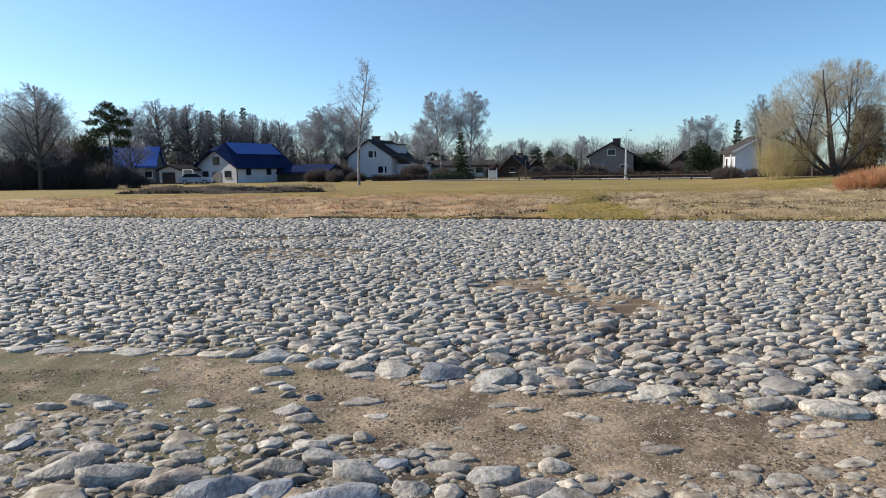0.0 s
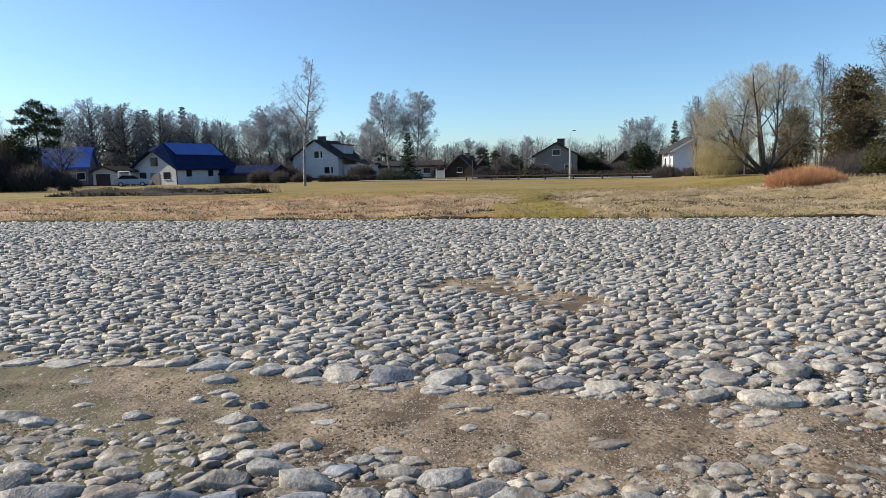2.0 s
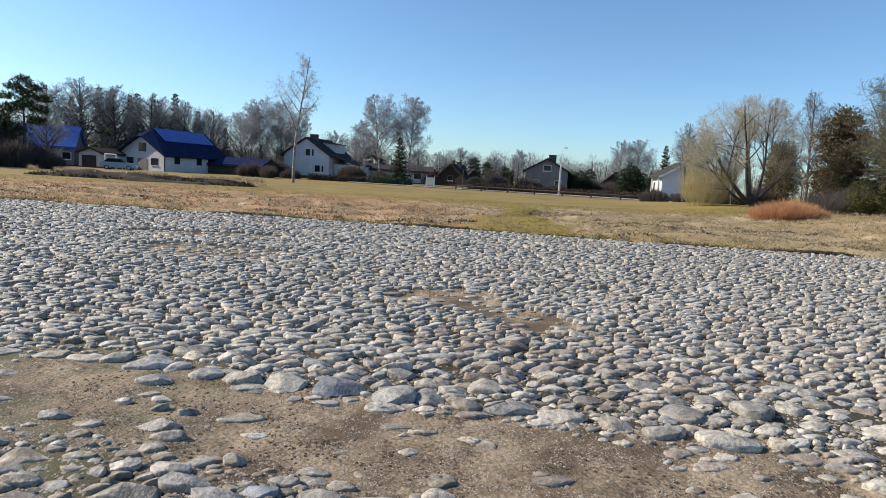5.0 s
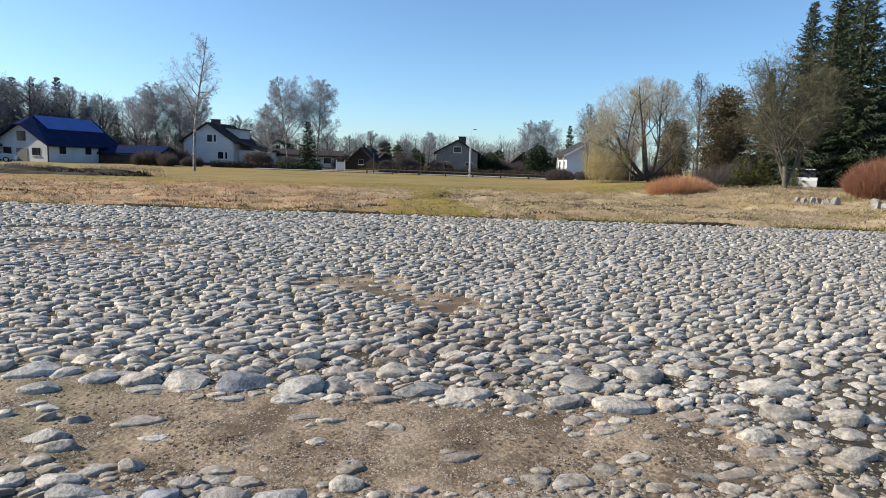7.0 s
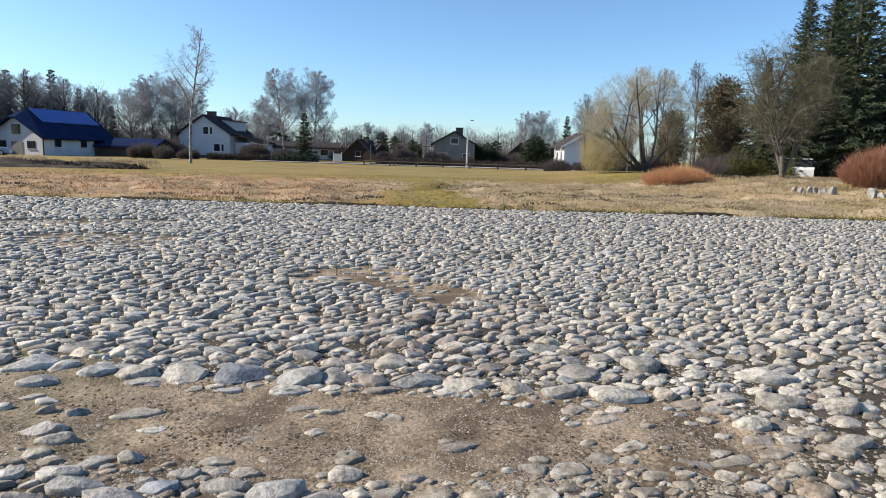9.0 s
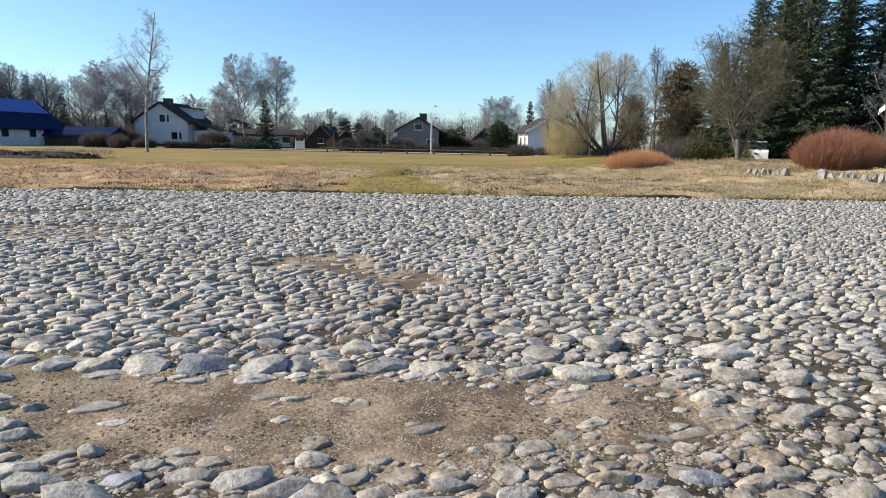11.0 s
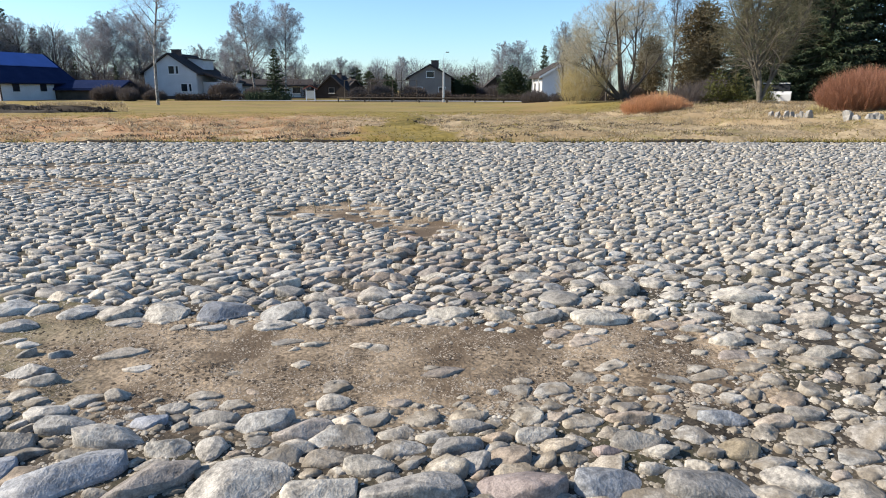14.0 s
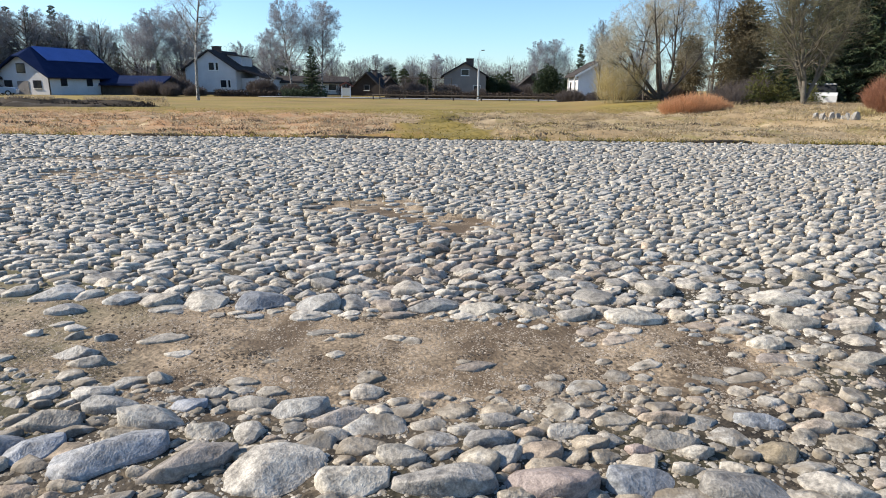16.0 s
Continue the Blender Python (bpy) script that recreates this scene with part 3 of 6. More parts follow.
def own_shape(a, b, turn, h):
    """A broken, weathered block with a low dome, lying in its own direction."""
    sides = 26
    ang = (np.arange(sides) + rng.uniform(-0.3, 0.3, sides)) * (2 * np.pi / sides)
    n = int(rng.integers(5, 8))
    face = (np.arange(n) + rng.uniform(-0.36, 0.36, n)) * (2 * np.pi / n) + rng.uniform(0, 6.28)
    off = rng.uniform(0.80, 1.04, n)
    power = (1 / np.minimum(off[None, :] / np.maximum(1e-6, np.cos(ang[:, None] - face[None, :])), 1.12) ** 26).sum(1)
    rad = power ** (-1 / 26) * (1 + 0.03 * np.sin(3 * ang + rng.uniform(0, 6)) + 0.02 * np.sin(7 * ang + rng.uniform(0, 6)))
    tilt = rng.normal(0, 0.10, 2)
    planes = [(math.cos(q) * k, math.sin(q) * k, k * o) for q, k, o in zip(rng.uniform(0, 6.283, 5), rng.uniform(0.4, 1.3, 5), rng.uniform(0.0, 0.4, 5))]
    rings, seed = [], Vector(rng.uniform(0, 90, 3))
    c, s = math.cos(turn), math.sin(turn)
    for f, z in ((1.03, -0.035), (1.02, 0.0), (1.0, 0.5 * h), (0.955, 0.8 * h), (0.88, 0.93 * h), (0.66, h), (0.42, 1.03 * h), (0.18, 1.04 * h)):
        rr = rad * f * (1 + rng.normal(0, 0.012, sides))
        u, v = rr * np.cos(ang), rr * np.sin(ang)
        pz = np.full(sides, z)
        if z > 0:
            lump = np.array([noise.noise(seed + Vector((p * a, q * b, 0)) * 14) + 0.5 * noise.noise(seed + Vector((p * a, q * b, 5)) * 38) for p, q in zip(u, v)])
            pz = pz + lump * (0.16 * h + 0.004)
            for kx, ky, ko in planes:
                pz = np.minimum(pz, h * (1.0 - kx * u - ky * v + ko))
            pz = pz + (tilt[0] * u * a + tilt[1] * v * b)
        rings.append(np.stack([u * a * c - v * b * s, u * a * s + v * b * c, pz], 1))
    verts = np.concatenate(rings + [rings[-1].mean(0)[None, :]])
    i, tris = np.arange(sides), []
    j = (i + 1) % sides
    for q in range(len(rings) - 1):
        p, o = q * sides, (q + 1) * sides
        tris += [np.stack([p + i, p + j, o + j], 1), np.stack([p + i, o + j, o + i], 1)]
    p = (len(rings) - 1) * sides
    tris.append(np.stack([p + i, p + j, np.full(sides, p + sides)], 1))
    return verts, np.concatenate(tris)


def lay_stones():
    """Centres and sizes of the cobbles, the large ones first; depth counts 1.3 times, so that stones lie broad side on."""
    cell, grid, stones = 0.34, {}, []

    def free(x, y, r):
        gx, gy, flat = int(x // cell), int(y * 1.4 // cell), 1.6 + 1.15 * smooth_step(3.5, 6.5, y)
        for i in range(gx - 2, gx + 3):
            for j in range(gy - 2, gy + 3):
                for k in grid.get((i, j), ()):
                    sx, sy, sr = stones[k]
                    if (sx - x) ** 2 + (flat * (sy - y)) ** 2 < (0.86 * (r + sr)) ** 2:
                        return False
        return True

    def put(x, y, r):
        if off_own(x, y, r) and free(x, y, r):
            grid.setdefault((int(x // cell), int(y * 1.4 // cell)), []).append(len(stones))
            stones.append((x, y, r))

    # the kerb-like row on the far side of the sandy strip
    x = -4.8
    while x < 4.2:
        r = rng.uniform(0.11, 0.19)
        x += r
        if x < -1.9:
            y = 5.25 - 0.1 * (x + 4.2) - 0.02
        elif x < 2.2:
            y = 5.0 - 0.255 * (x + 1.9)
        else:
            y = 3.95 - 0.12 * (x - 2.2)
        if not -1.9 < x < 3.1:
            put(x, y + rng.uniform(-0.07, 0.07), r)
        x += r * rng.uniform(1.0, 1.6)
    # the row of the largest boulders at the near side
    x = -3.0
    while x < 3.6:
        r = rng.uniform(0.16, 0.25) if x < 0.6 else rng.uniform(0.11, 0.19)
        x += r
        if not -1.7 < x < 2.7:
            put(x, 2.6 - 0.1 * x + rng.uniform(-0.06, 0.06), r)
        x += r * 0.9
    for count, lo, hi, x0, x1, y0, y1 in ((500, 0.11, 0.17, -5, 6, 0.4, 2.3), (120, 0.10, 0.13, -5, 6, 2.4, 4.6), (2600, 0.065, 0.105, -6, 7, 0.4, 4.6), (5000, 0.03, 0.055, -6, 7, 1.0, 5.2)):
        for px, py, pr in zip(rng.uniform(x0, x1, count), rng.uniform(y0, y1, count), rng.uniform(lo, hi, count)):
            b = bare(px, py)
            few = 0.45 if px < -0.9 else 1.0 if px > 2.0 else 0.7
            if b > 0.06 and not (pr < 0.13 and rng.random() < few * max(0.0, 1 - b / 0.6) ** 2 + 0.004):
                continue
            if py < 3.6 and pr < 0.105 and rng.random() < (0.5 if px > 1.8 else 0.22 if px > 0.3 else 0.0):
                continue
            if b > 0.06 or py < 2.42 - 0.13 * px + 2.2:
                put(px, py, pr)
    # half-buried stones along the ragged border of the sand
    for px, py, pr in zip(rng.uniform(-5, 3.6, 9000), rng.uniform(2.7, 5.4, 9000), 0.026 + 0.08 * rng.random(9000) ** 2):
        b, wide = bare(px, py), 0.95 if px > 2.0 else 0.5
        if 0.06 < b < wide and rng.random() < 0.8 * (1 - b / wide) ** 1.5:
            put(px, py, pr)
    for count, lo, hi in ((1500, 0.125, 0.17), (12000, 0.095, 0.125), (50000, 0.075, 0.10), (70000, 0.05, 0.075), (50000, 0.035, 0.05)):
        for px, py, pr in zip(rng.uniform(-17, 27, count), rng.uniform(-1.5, 18.4, count), rng.uniform(lo, hi, count)):
            if py > edge_y(px) - 0.05 or abs(px - 3) > 5.5 + 1.05 * max(py, 0):
                continue
            if bare(px, py) > 0.1 and rng.random() > (0.4 if py > 9 else 0.12 if py > 6 else 0.012):
                continue
            put(px, py, pr)
    return np.array(stones)


STONES = lay_stones()


def stone_shapes(stones):
    """For each stone the vertices round its centre and the triangles: flat-topped, rounded, kept apart from its neighbours."""
    cell, grid = 0.5, {}
    for k, (x, y, r) in enumerate(stones):
        grid.setdefault((int(x // cell), int(y // cell)), []).append(k)
    for k, (x, y, r) in enumerate(stones):
        near = [j for i in (-1, 0, 1) for l in (-1, 0, 1) for j in grid.get((int(x // cell) + i, int(y // cell) + l), ()) if j != k]
        fine = y < 5.2
        flat = 1.6 + 1.15 * smooth_step(3.5, 6.5, y)
        sides = (22 if r > 0.07 else 14) if fine else (12 if y < 9 else 9)
        ang = (np.arange(sides) + rng.uniform(-0.3, 0.3, sides)) * (2 * np.pi / sides) + rng.uniform(0, 6.28)
        ux, uy = np.cos(ang), np.sin(ang) / flat
        size = np.hypot(ux, uy)
        ux, uy = ux / size, uy / size
        true = np.arctan2(uy, ux)
        # own outline: a broken block with five to eight edges, lying broad side on
        lean = rng.uniform(0.15, 1.0, 4) * (0.75 if fine else 0.9)
        face = np.array([1.5708 - lean[0], 1.5708 + lean[1], -1.5708 - lean[2], -1.5708 + lean[3], rng.normal(0, 0.6), 3.1416 + rng.normal(0, 0.6)]) + rng.normal(0, 0.16)
        off = (1.02 + 0.2 * smooth_step(3.8, 4.6, y)) * r * rng.uniform(0.82, 1.2, 6) * np.array([1, 1, 1, 1, rng.uniform(1.0, 1.5), rng.uniform(1.0, 1.5)]) / np.sqrt(np.cos(face) ** 2 + (flat * 0.95 * np.sin(face)) ** 2)
        along = np.maximum(1e-6, np.cos(true[:, None] - face[None, :]))
        power = (1 / np.minimum(off[None, :] / along, 3 * r) ** 30).sum(1)
        if near:
            n = stones[near]
            dx, dy = n[:, 0] - x, (n[:, 1] - y) * flat
            d2, share = dx * dx + dy * dy, 0.935 * r / (r + n[:, 2])
            along = np.maximum(1e-6, np.outer(ux, dx) + np.outer(uy * flat, dy))
            reach = np.maximum(0.2 * r, share * d2 / along - 0.004)
            power = power + (1 / reach ** 30).sum(1)
        rad = power ** (-1 / 30) * (1 + 0.06 * np.sin(3 * true + rng.uniform(0, 6)) + 0.045 * np.sin(5 * true + rng.uniform(0, 6)))
        sunk = bare(x, y) > 0.1
        low = 0.42 + 0.58 * max(smooth_step(3.9, 5.2, y), smooth_step(0.14, 0.2, r))
        h = 0.009 + 0.06 * r if sunk else min(0.014 + r * rng.uniform(0.12, 0.34) * low, 0.06 if fine else 0.030 - 0.010 * smooth_step(6.0, 9.0, y))
        tx, ty = rng.normal(0, 0.15, 2) if not sunk else rng.normal(0, 0.05, 2)
        # broken faces that cut the top
        planes = [(math.cos(q) * s, math.sin(q) * s, s * o) for q, s, o in zip(rng.uniform(0, 6.283, 4), rng.uniform(0.5, 1.8, 4), rng.uniform(-0.05, 0.5, 4))]
        rings, seed = [], Vector((x * 5, y * 5, r * 50))
        for f, z in ((1.0, -0.03), (1.0, -0.004), (0.95, 0.45 * h), (0.84, 0.8 * h), (0.6, 0.97 * h), (0.3, 1.0 * h)) if y < 4.3 else ((1.0, -0.04), (1.0, 0.2 * h), (0.96, 0.62 * h), (0.86, 0.9 * h), (0.6, 0.99 * h), (0.3, 1.0 * h)) if fine else ((1.0, -0.04), (1.0, 0.3 * h), (0.92, 0.82 * h), (0.6, 1.0 * h)):
            rr = rad * f * (1 + rng.normal(0, 0.025 if fine else 0.04, sides))
            px, py = rr * ux, rr * uy
            pz = np.full(sides, z) + rng.normal(0, 0.03 * h if fine else 0.08 * h, sides)
            if fine and z > 0:
                lump = np.array([noise.noise(seed + Vector((a, b, 0)) * (2.0 / max(r, 0.06))) + 0.5 * noise.noise(seed + Vector((a, b, 3)) * (5.0 / max(r, 0.06))) for a, b in zip(px, py)])
                pz = pz + lump * (0.30 * h + 0.003)
                for kx, ky, ko in planes:
                    pz = np.minimum(pz, h * (1.0 - (kx * px + ky * py) / r + ko))
            if z > 0:
                pz = pz + tx * px + ty * py
            rings.append(np.stack([px, py, pz], 1))
        top = np.array([[rng.normal(0, 0.1) * r, rng.normal(0, 0.1) * r, h * rng.uniform(0.9, 1.0)]])
        verts = np.concatenate(rings + [top])
        i = np.arange(sides)
        j = (i + 1) % sides
        tris = []
        for q in range(len(rings) - 1):
            a, b = q * sides, (q + 1) * sides
            tris += [np.stack([a + i, a + j, b + j], 1), np.stack([a + i, b + j, b + i], 1)]
        a = (len(rings) - 1) * sides
        tris.append(np.stack([a + i, a + j, np.full(sides, a + sides)], 1))
        yield k, x, y, verts, np.concatenate(tris)


# ---- grass ----
def blades(name, spots, heights, width, mat, lean=0.35):
    """Grass blades at spots (x, y, z): bent strips of three triangles."""
    n = len(spots)
    turn = rng.uniform(0, 6.283, n)
    side = np.stack([np.cos(turn), np.sin(turn), np.zeros(n)], 1)
    tip = np.stack([rng.normal(0, lean, n), rng.normal(0, lean, n), np.ones(n)], 1) * heights[:, None]
    mid = spots + tip * np.array([0.3, 0.3, 0.55])
    w = width * rng.uniform(0.6, 1.4, n)[:, None]
    verts = np.stack([spots - side * w, spots + side * w, mid - side * w * 0.7, mid + side * w * 0.7, spots + tip], 1).reshape(-1, 3)
    b = (np.arange(n) * 5)[:, None]
    tris = np.stack([b + [0, 1, 3], b + [0, 3, 2], b + [2, 3, 4]], 1).reshape(-1, 3)
    return new(name, tri_mesh(name, verts, tris, mat))


def grass_spots(count, x0, x1, y0, y1, keep):
    out = []
    for x, y in zip(rng.uniform(x0, x1, count), rng.uniform(y0, y1, count)):
        if keep(x, y):
            out.append((x, y, meadow_height(x, y) - 0.01))
    return np.array(out)


def mown(x, y):
    """Above 0 on the mown green: a lane that opens into the lawn."""
    lane = 1.6 - abs(x - 2.9 - 0.22 * (y - 15)) - 0.1 * (y - 15)
    lawn = (y - 27.0 - 0.25 * max(0, x - 7) + 0.1 * min(0, x)) * 0.35
    return max(lane, lawn) + 0.8 * noise.noise((x * 0.35, y * 0.35, 4))


set_zone(ground, "olive", lambda x, y: 0.75 * smooth_step(4, 7, x) * smooth_step(-0.15, 0.25, noise.noise((x * 0.45, y * 0.9, 50))))
set_zone(ground, "rust", lambda x, y: 0.8 * smooth_step(4.0, 0.5, x) * smooth_step(34, 26, y))
set_zone(ground, "mown", lambda x, y: max(-1.0, min(1.0, mown(x, y))))


# ---- trees ----
class Tree:
    """Grows limbs as tapered tubes and twigs as slender triangles."""

    def __init__(self, seed):
        self.r = random.Random(seed)
        self.v, self.f, self.tv, self.tf = [], [], [], []

    def tube(self, pts, radii, sides):
        base = len(self.v)
        for i, p in enumerate(pts):
            d = (pts[min(i + 1, len(pts) - 1)] - pts[max(i - 1, 0)]).normalized()
            u = d.orthogonal().normalized()
            w = d.cross(u)
            for k in range(sides):
                a = 6.28319 * k / sides
                self.v.append(p + (u * math.cos(a) + w * math.sin(a)) * radii[i])
        for i in range(len(pts) - 1):
            for k in range(sides):
                a, b = base + i * sides + k, base + i * sides + (k + 1) % sides
                self.f.append((a, b, b + sides, a + sides))

    def limb(self, p, d, length, radius, pull, bend, n):
        pts, radii = [p.copy()], [radius]
        for i in range(n):
            d = (d + Vector((self.r.gauss(0, bend), self.r.gauss(0, bend), self.r.gauss(0, bend) + pull))).normalized()
            p = p + d * (length / n)
            pts.append(p.copy())
            radii.append(radius * (1 - 0.8 * (i + 1) / n))
        return pts, radii

    def side_of(self, d, width):
        side = d.cross(Vector((self.r.gauss(0, 1), self.r.gauss(0, 1), self.r.gauss(0, 1))))
        return side.normalized() * width if side.length > 1e-4 else Vector((width, 0, 0))

    def twig(self, p, d, length, width):
        side, b = self.side_of(d, width), len(self.tv)
        self.tv += [p - side, p + side, p + d * length]
        self.tf.append((b, b + 1, b + 2))

    def spray(self, p, d, length, width):
        """A needle spray: a kite that is bent in the middle."""
        side, b = self.side_of(d, width), len(self.tv)
        mid = p + d * length * 0.5 + Vector((self.r.gauss(0, 0.08), self.r.gauss(0, 0.08), self.r.gauss(0, 0.08))) * length
        self.tv += [p - side, p + side, mid, p + d * length]
        self.tf += [(b, b + 1, b + 2), (b + 1, b + 3, b + 2)]

    def reach(self, hull, p, d, most):
        """How far one can go from p along d inside the crown's hull."""
        step = most / 9
        for i in range(1, 10):
            if not hull(p + d * (step * i)):
                return step * (i - 1)
        return most

    def grow(self, p, d, length, radius, level, plan):
        """plan: one row a level: (children, from, to, angle, shorter, pull, bend)."""
        children, lo, hi, angle, shorter, pull, bend = plan["levels"][level]
        last = level == len(plan["levels"]) - 1
        pts, radii = self.limb(p, d, length, radius, pull, bend, 6 if level == 0 else 4)
        if radius > plan.get("thin", 0.012):
            self.tube(pts, radii, 7 if level == 0 else (4 if level == 1 else 3))
        else:
            for a, b in zip(pts, pts[1:]):
                self.twig(a, (b - a).normalized(), (b - a).length * 1.1, max(radius, plan["width"]))
        for c in range(children):
            u = lo + (hi - lo) * (c + self.r.random()) / children
            s = u * (len(pts) - 1)
            i = min(int(s), len(pts) - 2)
            at = pts[i].lerp(pts[i + 1], s - i)
            axis = (pts[i + 1] - pts[i]).normalized()
            out = axis.orthogonal().normalized()
            out.rotate(Matrix.Rotation(c * 2.4 + self.r.random() * 1.2, 3, axis))
            a = radians(angle + self.r.gauss(0, 9))
            way = axis * math.cos(a) + out * math.sin(a)
            size = length * shorter * (1 - plan.get("cone", 0.45) * u if level == 0 else 1 - 0.35 * u) * self.r.uniform(0.75, 1.2)
            hull = plan.get("hull")
            if hull:
                room = self.reach(hull, at, way, max(size, length) if level == 0 else size)
                size = room * self.r.uniform(0.72, 1.02) if level == 0 else min(size, room * 1.05 + 0.12)
                if size < 0.08:
                    continue
            if last:
                way = (way + Vector((0, 0, plan["droop"]))).normalized()
                self.twig(at, way, size, plan["width"])
            else:
                self.grow(at, way, size, max(0.004, radii[i] * 0.55), level + 1, plan)

    def finish(self, name, bark, twigs, label, category, crown="crown", group=""):
        ob = tagged(new(name), label, category, group)
        under(new("trunk", mesh_of("trunk", self.v, self.f, bark, True)), ob)
        if self.tf:
            under(new(crown, tri_mesh(crown, np.array([tuple(v) for v in self.tv]), self.tf, twigs)), ob)
        return ob


UP = Vector((0, 0, 1))


def crown_hull(height, base, radius, peak, seed, lumpy=0.3):
    """The inside of a crown: a body of revolution, widest at the share peak of its height, with a lumpy surface."""
    q = math.log(0.5) / math.log(peak)

    def hull(p):
        u = (p.z / height - base) / (1 - base)
        if u >= 1:
            return False
        out = math.hypot(p.x, p.y)
        if u <= 0.02:
            return out < 0.25 * radius
        k = max(0.2, out)
        lump = 1 + lumpy * noise.noise((p.x / k * 1.4 + seed, p.y / k * 1.4, 5.0 * p.z / height))
        return out < radius * math.sin(math.pi * u ** q) ** 0.6 * lump

    return hull


def bare_tree(seed, name, height, radius, bark, twigs, label, category="tree", droop=0.25, width=0.018, dense=1.0, low=0.25, trunk=0.018, angle=48, peak=0.5, group="", wander=0.04, lumpy=0.3):
    """A leafless tree: limbs rise from the trunk, fork three times and end in fine twigs, all inside a lumpy crown."""
    t = Tree(seed)
    k = lambda n: max(2, int(n * dense))
    t.grow(Vector((0, 0, -0.1)), UP, height * 0.95, height * trunk, 0, {
        "levels": [(k(26), low, 0.96, angle, 0.5, 0.05, wander), (k(9), 0.2, 1.0, 42, 0.45, 0.05, 0.12), (k(9), 0.1, 1.0, 44, 0.6, 0.04, 0.18), (k(8), 0.1, 1.0, 46, 0.8, 0, 0.2)],
        "width": width, "droop": droop, "thin": 0.02, "hull": crown_hull(height, low * 0.8, radius, peak, seed, lumpy)})
    return t.finish(name, bark, twigs, label, category, group=group)


def spruce(seed, name, height, spread, needles, label, boughs=300, first=0.06, group="", width=0.05):
    """Boughs at uneven heights sag, lift their tips and carry hanging sprays of needles."""
    t = Tree(seed)
    pts, radii = t.limb(Vector((0, 0, -0.1)), UP, height, height * 0.016, 0.05, 0.01, 8)
    t.tube(pts, radii, 7)
    for q in range(boughs):
        u = first + (0.99 - first) * ((q + t.r.random()) / boughs) ** 1.12
        a = q * 2.39996 + t.r.uniform(-0.5, 0.5)
        lump = 1 + 0.38 * noise.noise((math.cos(a) * 1.2 + seed, math.sin(a) * 1.2, u * 9))
        length = (spread * (1 - u) ** 0.85 * lump + 0.12) * t.r.uniform(0.62, 1.1)
        out = Vector((math.cos(a), math.sin(a), 0.55 * u - 0.18 + t.r.uniform(-0.2, 0.2))).normalized()
        root = Vector((0, 0, height * u))
        bp, br = t.limb(root, out, length, 0.012 + 0.008 * length, -0.10 + 0.16 * u + t.r.uniform(-0.05, 0.05), 0.06, 4)
        bp[3].z += 0.03 * length
        bp[4].z += 0.10 * length
        t.tube(bp, br, 3)
        steps = max(7, int(length * 21))
        for s in range(steps):
            v = (s + t.r.random()) / steps
            i = min(3, int(v * 4))
            at = bp[i].lerp(bp[i + 1], v * 4 - i)
            side = Vector((-out.y, out.x, 0)) * t.r.choice((-1, 1))
            way = (side * t.r.uniform(0.1, 1) + out * 0.8 + Vector((0, 0, t.r.uniform(-1.1, 0.3)))).normalized()
            size = (0.16 + 0.30 * (1 - v)) * (0.45 + 0.55 * length / spread) * t.r.uniform(0.7, 1.4) + 0.08
            t.spray(at, way, size, width * t.r.uniform(0.5, 1.1))
            if s % 2:
                t.spray(at + way * size * 0.5, (way + Vector((t.r.gauss(0, 0.6), t.r.gauss(0, 0.6), t.r.gauss(-0.3, 0.4)))).normalized(), size * 0.7, width * 0.7)
    return t.finish(name, BARK, needles, label, "spruce tree", group=group)


def clump_tree(seed, name, height, trunk_h, lobes, needles, label, category, bark=None, size=0.3, count=110, width=0.045, group=""):
    """A tree whose foliage sits in lobes (x, y, z, radius, flatness): clumps of short sprays on real limbs."""
    t = Tree(seed)
    pts, radii = t.limb(Vector((0, 0, -0.1)), UP, height, height * 0.02, 0.05, 0.02, 7)
    t.tube(pts, radii, 7)
    for x, y, z, r, flat in lobes:
        c = Vector((x, y, z))
        root = Vector((x * 0.1, y * 0.1, max(trunk_h, z - 0.5 * math.hypot(x, y))))
        lp = [root, root.lerp(c, 0.5) + Vector((0, 0, -0.1)), c]
        t.tube(lp, [0.06, 0.045, 0.02], 4)
        for _ in range(int(count * r * r) + 25):
            w = Vector((t.r.gauss(0, 1), t.r.gauss(0, 1), t.r.gauss(0, 1))).normalized()
            q = c + Vector((w.x, w.y, w.z * flat)) * r * (t.r.random() ** 0.4) * (1 + 0.25 * math.sin(5 * w.x + 3 * w.z + x))
            for _ in range(3):
                d = (w + Vector((t.r.gauss(0, 0.7), t.r.gauss(0, 0.7), t.r.gauss(0.2, 0.6)))).normalized()
                t.spray(q, d, size * t.r.uniform(0.6, 1.3), width)
    return t.finish(name, bark or BARK, needles, label, category, group=group)


